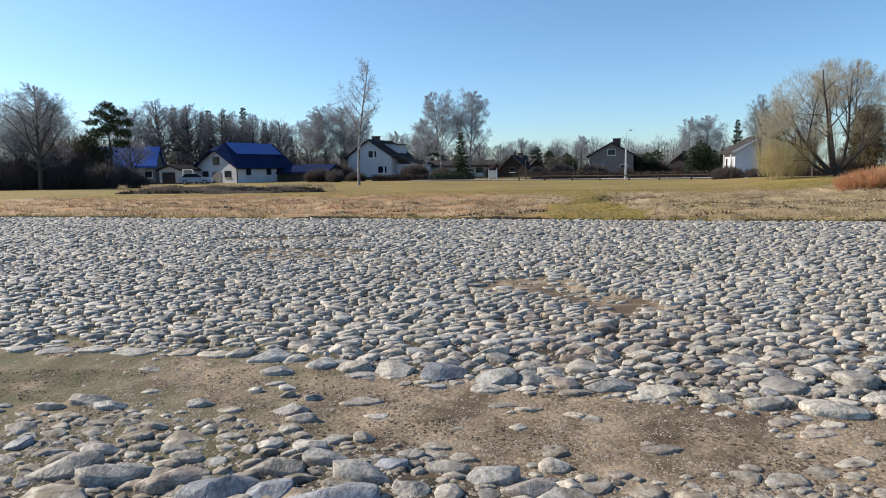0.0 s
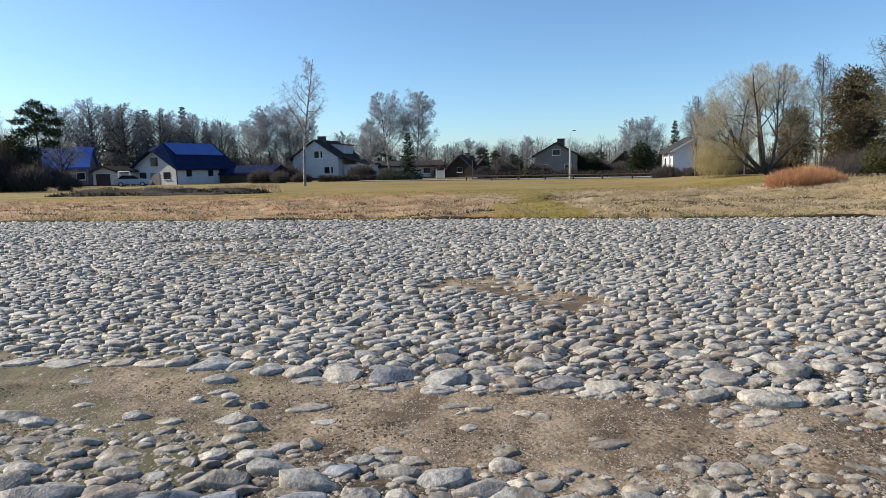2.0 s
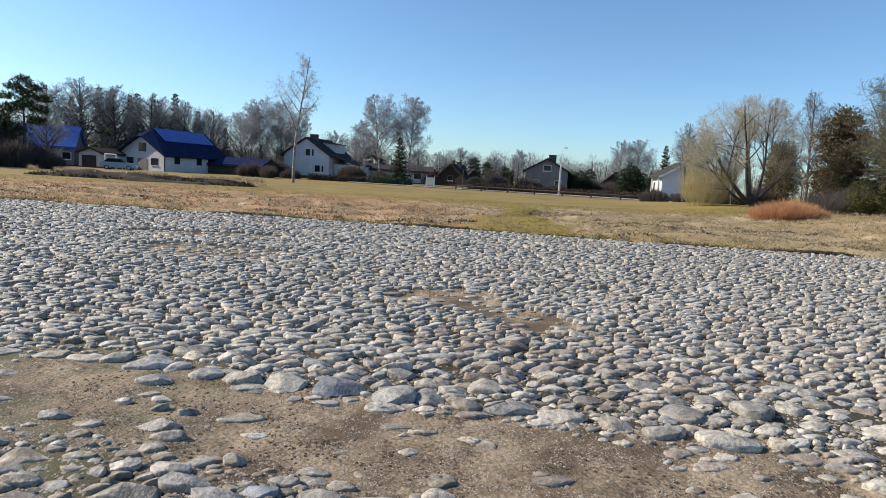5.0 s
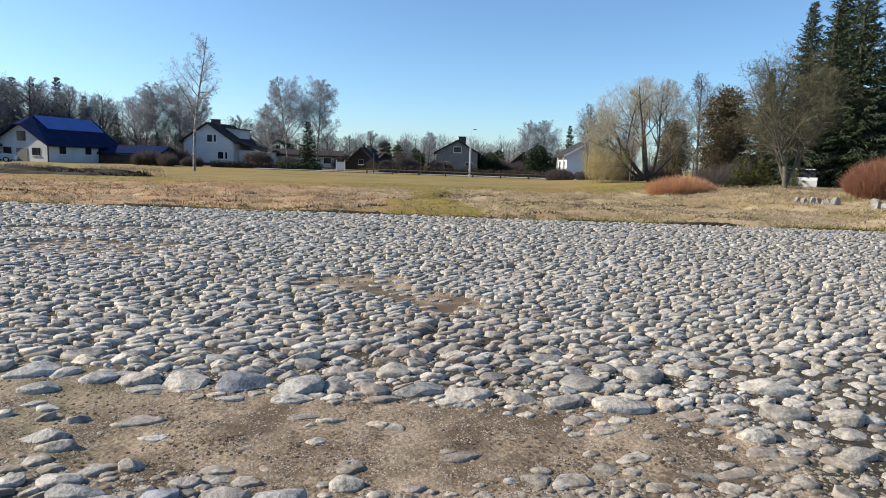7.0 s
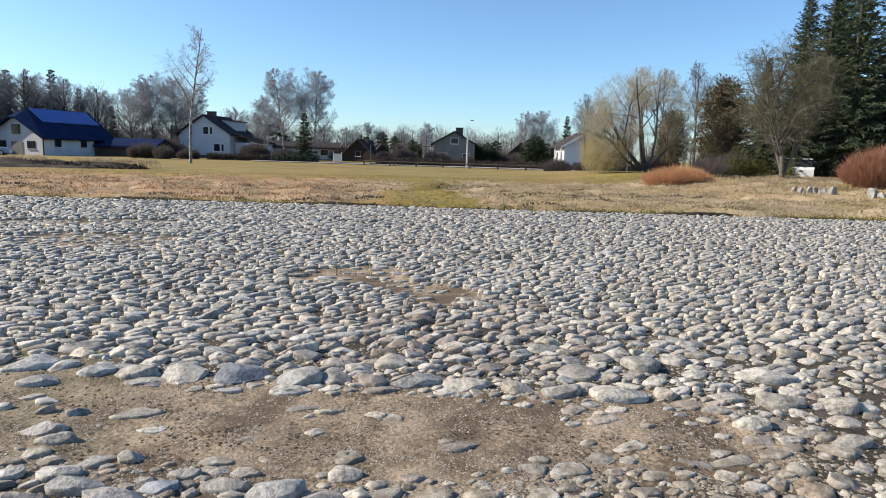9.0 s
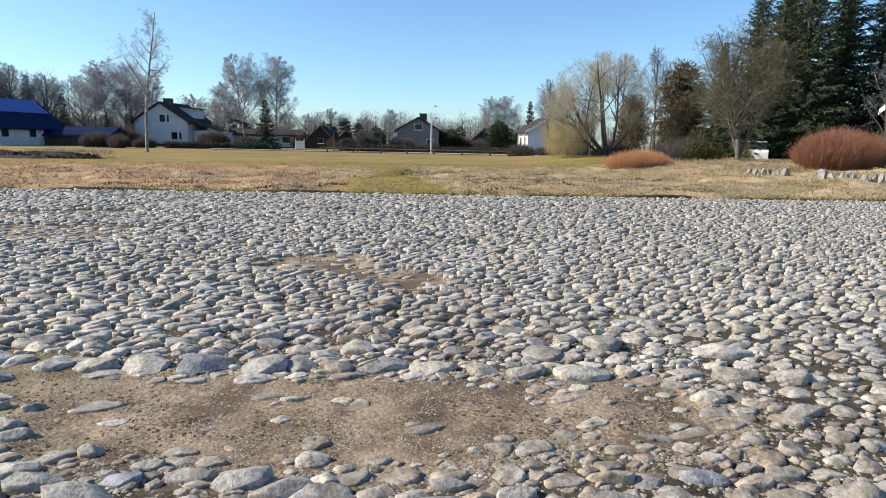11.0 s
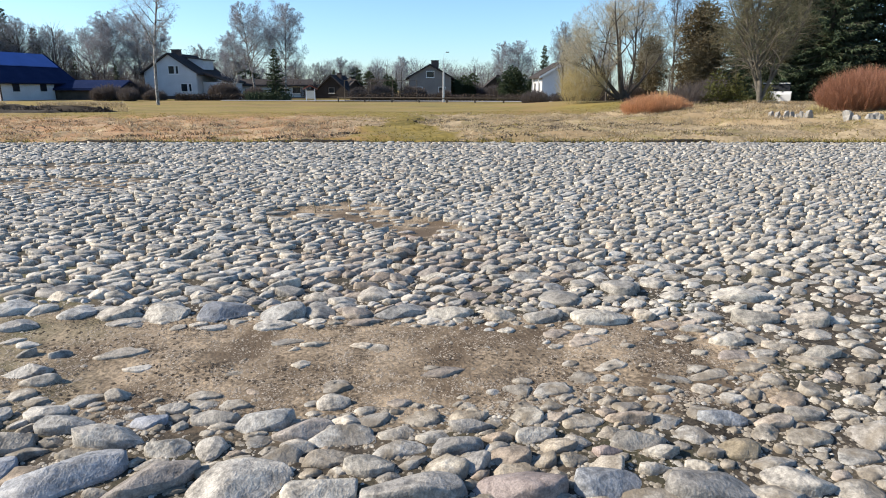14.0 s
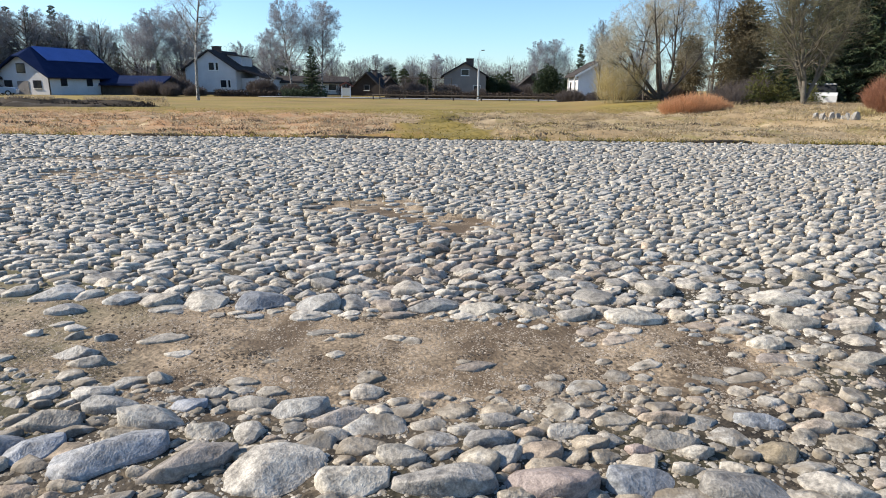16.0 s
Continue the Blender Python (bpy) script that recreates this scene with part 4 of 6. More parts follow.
def shrub(seed, name, wide, deep, high, stems, mat, label, category="shrub", fork=5, width=0.012, dome=True, group=""):
    """Many stems that rise from the ground and fork into fine tips, kept under a dome."""
    t = Tree(seed)
    for _ in range(stems):
        a, q = t.r.uniform(0, 6.283), math.sqrt(t.r.random())
        x, y = math.cos(a) * q * wide / 2, math.sin(a) * q * deep / 2
        h = high * (math.sqrt(max(0.05, 1 - 0.75 * q * q)) if dome else 1) * t.r.uniform(0.72, 1.08)
        d = Vector((x / wide * 0.9 + t.r.gauss(0, 0.16), y / deep * 0.9 + t.r.gauss(0, 0.16), 1)).normalized()
        p = Vector((x * 0.75, y * 0.75, -0.03))
        t.twig(p, d, h, width)
        for _ in range(fork):
            u = t.r.uniform(0.15, 0.85)
            w = (d + Vector((t.r.gauss(0, 0.35), t.r.gauss(0, 0.35), t.r.gauss(0, 0.1)))).normalized()
            t.twig(p + d * h * u, w, h * (1.02 - u) * t.r.uniform(0.5, 1), width * 0.8)
    ob = tagged(new(name), label, category, group)
    under(new("foliage", tri_mesh("foliage", np.array([tuple(v) for v in t.tv]), t.tf, mat)), ob)
    return ob


def put(ob, x, y, turn=0.0, sink=0.05, scale=1.0):
    ob.matrix_basis = on_ground(x, y, turn, sink) @ Matrix.Diagonal((scale, scale, scale, 1))
    return ob


def again(ob, x, y, turn=0.0, scale=1.0, tall=1.0):
    base = Matrix.Diagonal((scale / ob.scale.x, scale / ob.scale.y, scale * tall / ob.scale.z, 1))
    return copy_thing(ob, on_ground(x, y, turn, 0.05) @ base)


# ---- houses ----
def window(house, x, z, w, h, y=0.0, side=None, frame_mat=None):
    """A framed pane on the front gable (y = 0) or, with side, on the wall at x = side."""
    if side is None:
        fr, pn = (x - w / 2, y - 0.05, z, x + w / 2, y + 0.05, z + h), (x - w / 2 + 0.08, y - 0.07, z + 0.08, x + w / 2 - 0.08, y - 0.02, z + h - 0.08)
        sill = (x - w / 2 - 0.06, y - 0.12, z - 0.06, x + w / 2 + 0.06, y + 0.02, z)
    else:
        s = 1 if side > 0 else -1
        fr, pn = (side - 0.05, x - w / 2, z, side + 0.05, x + w / 2, z + h), (side + s * 0.02, x - w / 2 + 0.08, z + 0.08, side + s * 0.07, x + w / 2 - 0.08, z + h - 0.08)
        sill = (side - 0.02, x - w / 2 - 0.06, z - 0.06, side + s * 0.12, x + w / 2 + 0.06, z)
        pn = (min(pn[0], pn[3]), pn[1], pn[2], max(pn[0], pn[3]), pn[4], pn[5])
        sill = (min(sill[0], sill[3]), sill[1], sill[2], max(sill[0], sill[3]), sill[4], sill[5])
    win = part("window", box_bm(pn), GLASS, house)
    part("frame", box_bm(fr), frame_mat or TRIM, win)
    part("sill", box_bm(sill), TRIM, win)
    return win


def house(x, y, z, turn, wide, long, eave, ridge, wall_mat, roof_mat, label, over=0.5, roof_long=None, chimney=None, name="house", barge=None, front=0.4):
    """A gabled house: its front gable stands at y = 0 and faces -y, the ridge runs back."""
    ob = tagged(new(name), label, "house")
    ob.matrix_basis = pose(x, y, z, 0, 0, turn)
    h = wide / 2
    part("wall", prism_bm([(-h, -0.6), (h, -0.6), (h, eave), (0, ridge), (-h, eave)], 0, long), wall_mat, ob)
    rise = (ridge - eave) / h
    back = roof_long or long + 0.4
    for s in (-1, 1):
        outline = [(0, ridge + 0.02), (s * (h + over), eave - rise * over + 0.02), (s * (h + over), eave - rise * over + 0.24), (0, ridge + 0.26)]
        part("roof", prism_bm(outline, -front, back), roof_mat, ob)
        if barge:
            low = eave - rise * over
            part("bargeboard", prism_bm([(0, ridge - 0.08), (s * (h + over), low - 0.08), (s * (h + over), low + 0.2), (0, ridge + 0.2)], -front - 0.06, -front - 0.02), barge, ob)
        part("gutter", tube_bm([(s * (h + over + 0.05), -front, eave - rise * over), (s * (h + over + 0.05), back, eave - rise * over)], [0.06, 0.06], 6), roof_mat, ob)
    part("footing", box_bm((-h - 0.03, -0.03, -0.6, h + 0.03, long + 0.03, 0.3)), BRICK, ob)
    if chimney:
        cx, cy, cw, ch = chimney
        c = part("chimney", box_bm((cx - cw / 2, cy - 0.35, ridge - 1.2, cx + cw / 2, cy + 0.35, ridge + ch)), BRICK, ob)
        part("chimney_cap", box_bm((cx - cw / 2 - 0.07, cy - 0.42, ridge + ch, cx + cw / 2 + 0.07, cy + 0.42, ridge + ch + 0.1)), ROOF_DARK, c)
    return ob


# the long low house with the blue sheet roof
h = tagged(new("house"), "white rendered house with a dark blue sheet-metal roof", "house")
h.matrix_basis = pose(-37.6, 90.6, -0.2, 0, 0, -25.8)
part("wall", prism_bm([(-4.25, -0.6), (4.25, -0.6), (4.25, 2.95), (0.5, 5.0), (-0.5, 5.0), (-4.25, 2.95)], 0, 8.2), RENDER_WHITE, h)
part("footing", box_bm((-4.28, -0.03, -0.6, 4.28, 8.23, 0.25)), BRICK, h)
bm = bmesh.new()
hip = [bm.verts.new(v) for v in ((-4.95, -0.7, 2.5), (-0.6, -0.7, 5.1), (0.6, -0.7, 5.1), (4.95, -0.7, 2.5), (0, 1.7, 6.3), (0, 12.0, 6.3), (-4.95, 12.0, 2.5), (4.95, 12.0, 2.5))]
for f in ((0, 1, 4), (0, 4, 5, 6), (1, 2, 4), (2, 3, 4), (3, 7, 5, 4)):
    bm.faces.new([hip[k] for k in f])
bmesh.ops.recalc_face_normals(bm, faces=bm.faces[:])
bmesh.ops.solidify(bm, geom=bm.faces[:], thickness=0.2)
part("roof", bm, ROOF_BLUE, h)
rise = (6.3 - 2.5) / 4.95
# upper sheets in brighter blue: sky glare on the metal put into colour
upper = prism_bm([(0.1, 6.3 - 0.1 * rise + 0.12), (2.35, 6.3 - 2.35 * rise + 0.12), (2.35, 6.3 - 2.35 * rise + 0.2), (0.1, 6.3 - 0.1 * rise + 0.2)], 1.9, 11.4)
part("roof_panel", upper, ROOF_BRIGHT, h, "upper roof sheets, bright blue from painted sky glare")
for wx in (-2.4, 2.3):
    window(h, wx, 1.1, 1.3, 1.0, frame_mat=ROOF_DARK)
window(h, 0.0, 2.95, 1.4, 1.25, frame_mat=ROOF_DARK)
door = part("door", box_bm((-0.9, -0.06, 0.0, 0.9, 0.02, 2.0)), GREY_WALL, h, "grey double door")
part("door_handle", box_bm((0.02, -0.12, 0.95, 0.12, -0.06, 1.0)), STEEL, door)
for wy in (2.2, 6.4):
    window(h, wy, 1.4, 1.0, 1.0, side=4.25, frame_mat=ROOF_DARK)
part("downpipe", tube_bm([(4.3, -0.1, 0), (4.3, -0.1, 2.9)], [0.08, 0.08], 6), ROOF_DARK, h)
part("terrace_post", box_bm((4.3, 12.0, -0.6, 4.45, 12.15, 2.0)), WOOD_DARK, h)

shed = house(-25.6, 97.5, -0.1, -20, 4.5, 9.0, 1.7, 2.6, WOOD_DARK, ROOF_BLUE, "low dark timber carport with a blue roof", name="carport")
shed.matrix_basis = pose(-29.5, 98.5, -0.1, 0, 0, -108)
shed["category"] = "carport"

# the two-storey house with the dormer
h = house(-16.7, 103.85, 0.25, -19.0, 8.2, 8.5, 3.75, 6.4, RENDER_WHITE, ROOF_DARK, "white two-storey house with dark roof and dormer", chimney=(0.0, 2.6, 1.3, 0.75))
window(h, 0.3, 3.5, 1.0, 1.25)
window(h, 1.2, 3.5, 0.5, 1.25)
window(h, 2.1, 0.9, 1.1, 1.25)
window(h, 3.05, 0.9, 0.5, 1.25)
part("downpipe", tube_bm([(4.28, -0.1, 0), (4.28, -0.1, 3.6)], [0.07, 0.07], 6), STEEL, h)
dormer = part("dormer", prism_bm([(1.2, 4.2), (3.6, 4.2), (3.6, 5.7), (1.2, 6.0)], 3.6, 7.2), RENDER_WHITE, h)
part("dormer_roof", prism_bm([(1.0, 6.05), (3.9, 5.72), (3.9, 5.86), (1.0, 6.2)], 3.4, 7.4), ROOF_DARK, dormer)
wing = part("wing", box_bm((4.2, 1.8, -0.6, 8.2, 7.8, 2.4)), RENDER_WHITE, h)
part("wing_roof", prism_bm([(4.2, 3.6), (8.5, 2.3), (8.5, 2.5), (4.2, 3.9)], 1.5, 8.1), ROOF_DARK, wing)
window(h, 6.0, 0.9, 0.7, 1.0, y=1.8)

# the small house whose long wall takes the sun
h = house(36.4, 78.5, 0.2, -9.5, 5.8, 5.6, 3.25, 4.9, RENDER_WHITE, ROOF_DARK, "small white house with sunlit side and shaded gable", barge=TRIM)
window(h, 0.6, 1.3, 1.3, 1.1)
window(h, 1.6, 1.2, 1.1, 1.2, side=-2.9)
window(h, 4.0, 1.2, 0.9, 1.2, side=-2.9)
part("porch_post", box_bm((-3.3, 4.3, -0.5, -3.15, 4.45, 2.95)), TRIM, h)
part("porch_post", box_bm((-3.3, 0.6, -0.5, -3.15, 0.75, 2.95)), TRIM, h)

# the grey house by the lamp pole
h = house(22.5, 97.9, -0.15, -12, 6.6, 8, 3.6, 5.45, GREY_WALL, ROOF_DARK, "grey boarded house with dark roof and chimney", chimney=(0.8, 3.0, 1.2, 0.8))
window(h, 0.0, 3.6, 1.3, 1.0)
window(h, -1.8, 1.0, 1.2, 1.2)
window(h, 1.9, 1.0, 1.2, 1.2)

# cottages behind the hedges
for px, py, turn, w, ea, ri, wall, roof, label in ((7.6, 106, -24, 5.5, 1.5, 3.9, BROWN_WALL, ROOF_DARK, "dark brown cottage with a steep roof"), (11.6, 107, 18, 4.2, 1.2, 3.2, BROWN_WALL, ROOF_DARK, "small brown cottage with a steep dark roof"),
                                                   (38.8, 114, -14, 5.6, 1.6, 4.0, BROWN_WALL, ROOF_DARK, "brown cottage with a weathered dark roof")):
    h = house(px, py, -0.2, turn, w, 6.5, ea, ri, wall, roof, label, chimney=(0.6, 2.5, 0.7, 0.5))
    window(h, 0.0, ea - 0.3, 1.0, 0.9, frame_mat=GREY_WALL)
h = house(-1.5, 112, 0.0, -98, 7, 11, 2.2, 3.0, PALE_BLUE, ROOF_DARK, "low pale blue house behind the birches")
h.matrix_basis = pose(-6.5, 112, 0.0, 0, 0, -92)
for wy in (2.0, 5.2, 8.6):
    window(h, wy, 0.9, 1.4, 1.1, side=3.5)
h = house(-56.5, 92.0, 0.0, -74, 6.4, 8.5, 3.0, 5.6, GREY_WALL, ROOF_BRIGHT, "grey house with a blue sheet roof among trees")
for wy in (2.0, 5.0, 7.6):
    window(h, wy, 1.0, 1.2, 1.1, side=3.2)
h = house(-43.5, 88.0, 0.0, -12, 3.6, 5.0, 2.1, 2.7, RENDER_WHITE, ROOF_DARK, "small white garage with a dark door", name="garage", over=0.25)
h["category"] = "garage"
part("door", box_bm((-1.3, -0.05, -0.1, 0.9, 0.02, 1.8)), ROOF_DARK, h, "dark garage door")
# the cream house at the edge of the spruces
h = house(32.4, 24.95, 0.9, -90, 3.0, 7.0, 3.05, 4.25, CREAM, ROOF_DARK, "cream boarded house with white bargeboards", barge=TRIM, over=0.35)
# no real recess here: the overhang's shade is painted as a dark wall
part("lower_wall", box_bm((-1.64, -0.04, -0.6, 1.64, 7.04, 2.3)), ROOF_DARK, h, "lower storey coloured dark for the shade under the overhang")
part("balcony_rail", box_bm((-1.6, -0.09, 2.3, 1.6, -0.06, 2.38)), TRIM, h)
window(h, -0.1, 2.55, 0.7, 0.8)

# ---- road, rails, poles, small built things ----
def strip(name, pts, wide, lift, mat, label, category):
    verts, faces = [], []
    for i, (x, y) in enumerate(pts):
        for dy in (-wide / 2, wide / 2):
            verts.append((x, y + dy, ground_z(x, y) + lift))
        if i:
            faces.append((2 * i - 2, 2 * i, 2 * i + 1, 2 * i - 1))
    return tagged(new(name, mesh_of(name, verts, faces, mat)), label, category, kind="structure")


strip("road", [(-8 + 4 * i, 85.5 - 0.28 * (-8 + 4 * i)) for i in range(20)], 5.0, 0.10, ASPHALT, "pale grey asphalt street beyond the meadow", "road")

rail = tagged(new("rail_fence"), "low dark wooden rail fence along the street", "fence")
ends = [(6.5 + 3.1 * i, 78.4 - 0.44 * 3.1 * i) for i in range(9)]
for x, y in ends:
    part("post", box_bm((x - 0.08, y - 0.08, ground_z(x, y) - 0.2, x + 0.08, y + 0.08, ground_z(x, y) + 0.62)), WOOD_DARK, rail)
for (x0, y0), (x1, y1) in zip(ends, ends[1:]):
    part("rail", tube_bm([(x0, y0 - 0.1, ground_z(x0, y0) + 0.55), (x1, y1 - 0.1, ground_z(x1, y1) + 0.55)], [0.07, 0.07], 6), WOOD_DARK, rail)

net = tagged(new("ball_fence"), "tall dark steel ball-stop fence behind the lawn", "fence")
spots = [(7.6, 81.5), (10.6, 80.9), (13.6, 80.2), (16.6, 79.5)]
for x, y in spots:
    part("post", tube_bm([(x, y, -0.1), (x, y, 2.75)], [0.06, 0.05], 6), WOOD_DARK, net)
for (x0, y0), (x1, y1) in zip(spots, spots[1:]):
    for z in (0.25, 1.2, 2.7):
        part("crossbar", tube_bm([(x0, y0, z), (x1, y1, z)], [0.03, 0.03], 5), WOOD_DARK, net)

lamp = tagged(new("street_lamp"), "slim pale steel street lamp beside the street", "street lamp")
lamp.matrix_basis = pose(19.4, 76.6, ground_z(19.4, 76.6))
part("pole", tube_bm([(0, 0, -0.2), (0, 0, 2.6), (0, 0, 4.0)], [0.13, 0.12, 0.10], 8), STEEL, lamp)
part("upper_pole", tube_bm([(0, 0, 4.0), (0.02, 0, 5.6), (0.15, 0, 5.9), (0.6, 0, 6.0)], [0.03, 0.016, 0.014, 0.012], 6), STEEL, lamp)
part("lamp_head", box_bm((0.3, -0.1, 5.95, 0.7, 0.1, 6.05)), WOOD_DARK, lamp, bevel=0.03)

kiosk = tagged(new("notice_board"), "small white notice board with a red roof", "notice board")
kiosk.matrix_basis = on_ground(3.4, 84.5)
for px in (-0.55, 0.55):
    part("post", box_bm((px - 0.06, -0.06, -0.2, px + 0.06, 0.06, 1.6)), TRIM, kiosk)
part("board", box_bm((-0.49, -0.03, 0.35, 0.49, 0.03, 1.35)), CREAM, kiosk)
part("roof", prism_bm([(-0.95, 1.5), (0, 1.95), (0.95, 1.5), (0.95, 1.58), (0, 2.05), (-0.95, 1.58)], -0.4, 0.4), ROOF_RED, kiosk)

goal = tagged(new("goal_frame"), "white tubular goal frame beside the house", "goal")
goal.matrix_basis = on_ground(-39.4, 85.0, -18)
for px in (-0.9, 0.9):
    part("post", tube_bm([(px, 0, -0.1), (px, 0, 2.0)], [0.06, 0.06], 6), TRIM, goal)
    part("stay", tube_bm([(px, 0, 2.0), (px, 1.2, 0.0)], [0.04, 0.04], 6), TRIM, goal)
part("crossbar", tube_bm([(-0.9, 0, 2.0), (0.9, 0, 2.0)], [0.06, 0.06], 6), TRIM, goal)


def car(x, y, turn, paint, label):
    ob = tagged(new("car"), label, "car")
    ob.matrix_basis = on_ground(x, y, turn)
    side = [(-2.1, 0.32), (2.1, 0.32), (2.15, 0.7), (1.9, 0.92), (1.0, 1.0), (-1.75, 1.02), (-2.12, 0.85)]
    body = part("body", prism_bm(side, -0.85, 0.85), paint, ob)
    part("cabin", prism_bm([(-1.7, 1.02), (0.95, 1.0), (0.25, 1.45), (-1.2, 1.47)], -0.75, 0.75), GLASS, ob)
    part("roof", prism_bm([(-1.15, 1.47), (0.2, 1.455), (0.15, 1.5), (-1.1, 1.52)], -0.72, 0.72), paint, ob)
    for lx in (-0.6, 0.6):
        part("headlight", box_bm((2.05, lx - 0.16, 0.62, 2.16, lx + 0.16, 0.78)), TRIM, body)
    for wx in (-1.3, 1.3):
        for wy in (-0.86, 0.72):
            w = part("wheel", tube_bm([(wx, wy, 0.31), (wx, wy + 0.18, 0.31)], [0.31, 0.31], 16), RUBBER, ob)
            part("rim", tube_bm([(wx, wy - 0.01, 0.31), (wx, wy + 0.19, 0.31)], [0.19, 0.19], 12), STEEL, w)
    return ob


car(-37.6, 83.5, 12, CAR_BLUE, "pale blue parked car beside the white house")
car(29.6, 32.9, 46, CAR_WHITE, "white parked car half hidden by spruces").location.z -= 0.35

# low bank of spoil with dry grass, in front of the blue-roofed house
def mound(name, x0, y0, x1, y1, wide, high, label):
    verts, faces, n, m = [], [], 60, 9
    for i in range(n + 1):
        u = i / n
        cx, cy = x0 + (x1 - x0) * u, y0 + (y1 - y0) * u
        for j in range(m + 1):
            v = j / m * 2 - 1
            h = high * (1 - v * v) * min(1, 8 * u, 8 * (1 - u)) * (0.75 + 0.5 * noise.noise((cx * 0.35, cy * 0.35 + v, 2))) + 0.15 * noise.noise((cx, cy + v * 2, 5)) * (1 - v * v)
            verts.append((cx + 0.1 * v, cy + wide / 2 * v, ground_z(cx, cy) - 0.1 + h))
    for i in range(n):
        for j in range(m):
            a = i * (m + 1) + j
            faces.append((a, a + m + 1, a + m + 2, a + 1))
    return tagged(new(name, mesh_of(name, verts, faces, BLACK_SOIL, True)), label, "earth bank")


mound("earth_bank", -22, 38.05, -8.2, 36.8, 2.0, 0.62, "long low bank of dark soil with dry grass")
mound("earth_bank", -16, 36.2, -10.5, 35.6, 1.5, 0.42, "low heap of dark soil on the meadow")

# row of pale boulders that holds the garden bank
def boulder(seed, w, d, h):
    r = random.Random(seed)
    bm = bmesh.new()
    bmesh.ops.create_icosphere(bm, subdivisions=2, radius=1.0)
    for v in bm.verts:
        c = v.co.copy()
        k = 1 + 0.6 * noise.noise(c * 1.3 + Vector((seed * 3.1, 0, 0))) + 0.16 * noise.noise(c * 3.2 + Vector((0, seed, 0)))
        q = [math.copysign(abs(a) ** 0.7, a) for a in c]
        v.co = Vector((q[0] * w / 2, q[1] * d / 2, q[2] * h / 2)) * k
    me = bpy.data.meshes.new("boulder")
    bm.to_mesh(me)
    bm.free()
    me.materials.append(WALL_STONE)
    me.polygons.foreach_set("use_smooth", [False] * len(me.polygons))
    return me


shapes = [boulder(s, 1.0, 0.8, 1.0) for s in range(8)]
pick = random.Random(5)


def boulder_row(x0, y0, x1, y1, lo, hi, label):
    d, u = math.hypot(x1 - x0, y1 - y0), 0.0
    while u < 1:
        w = pick.uniform(lo, hi)
        u += w / 2 / d
        x, y = x0 + (x1 - x0) * u + pick.uniform(-0.1, 0.1), y0 + (y1 - y0) * u + pick.uniform(-0.1, 0.1)
        ob = tagged(new("boulder", pick.choice(shapes)), label, "boulder", "boulders along the garden bank")
        hgt = w * pick.uniform(1.0, 1.75)
        ob.matrix_basis = pose(x, y, ground_z(x, y) + hgt * 0.28, 0, 0, pick.uniform(0, 360)) @ Matrix.Diagonal((w, w, hgt, 1))
        u += w / 2 / d * 0.9


boulder_row(17.5, 16.4, 18.75, 15.25, 0.18, 0.32, "pale grey boulder standing upright in a row")
boulder_row(17.4, 19.6, 18.0, 18.1, 0.12, 0.22, "small pale boulder in a low row")

# ---- trees and shrubs ----
put(bare_tree(3, "birch", 13.4, 3.4, BIRCH_BARK, HAZY_BIRCH_TWIG, "tall bare birch with white trunk at meadow edge", "birch tree", width=0.006, lumpy=0.2, dense=0.95, trunk=0.0115, angle=60, low=0.3, peak=0.5), -11.1, 62.5)
full_birch = put(bare_tree(8, "birch", 14.2, 4.3, BIRCH_BARK, HAZY_BIRCH_TWIG, "bare birch with a full grey-violet crown", "birch tree", width=0.0072, lumpy=0.12, dense=1.28, trunk=0.012, angle=56, low=0.2, peak=0.6, group="birches by the street"), 0.25, 96.2)
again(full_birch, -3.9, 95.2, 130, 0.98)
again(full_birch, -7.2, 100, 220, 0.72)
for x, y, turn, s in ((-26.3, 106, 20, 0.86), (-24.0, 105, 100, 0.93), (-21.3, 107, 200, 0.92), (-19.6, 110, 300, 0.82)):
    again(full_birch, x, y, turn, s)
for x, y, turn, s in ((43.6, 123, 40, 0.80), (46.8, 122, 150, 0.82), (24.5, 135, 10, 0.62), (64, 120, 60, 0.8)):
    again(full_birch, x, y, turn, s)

round_tree = put(bare_tree(21, "maple", 10.7, 5.0, BARK, HAZY_TWIG, "bare broad-crowned tree with grey twigs", "tree", width=0.0085, lumpy=0.15, dense=1.1, trunk=0.02, angle=52, low=0.14, peak=0.55), -41.9, 58.5)
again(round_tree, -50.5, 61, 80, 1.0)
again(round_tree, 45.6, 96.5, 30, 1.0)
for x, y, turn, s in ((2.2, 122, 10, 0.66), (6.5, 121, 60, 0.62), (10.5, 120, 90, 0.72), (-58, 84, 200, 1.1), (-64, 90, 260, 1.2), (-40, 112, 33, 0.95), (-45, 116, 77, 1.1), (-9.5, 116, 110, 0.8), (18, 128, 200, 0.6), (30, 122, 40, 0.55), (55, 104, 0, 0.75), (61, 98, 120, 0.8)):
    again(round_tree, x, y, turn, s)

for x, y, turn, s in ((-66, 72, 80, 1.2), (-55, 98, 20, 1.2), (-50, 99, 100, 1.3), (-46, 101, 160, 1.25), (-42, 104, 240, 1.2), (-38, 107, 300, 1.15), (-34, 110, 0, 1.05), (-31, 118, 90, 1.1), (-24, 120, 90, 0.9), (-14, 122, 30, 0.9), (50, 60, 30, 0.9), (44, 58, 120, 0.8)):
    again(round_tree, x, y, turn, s)

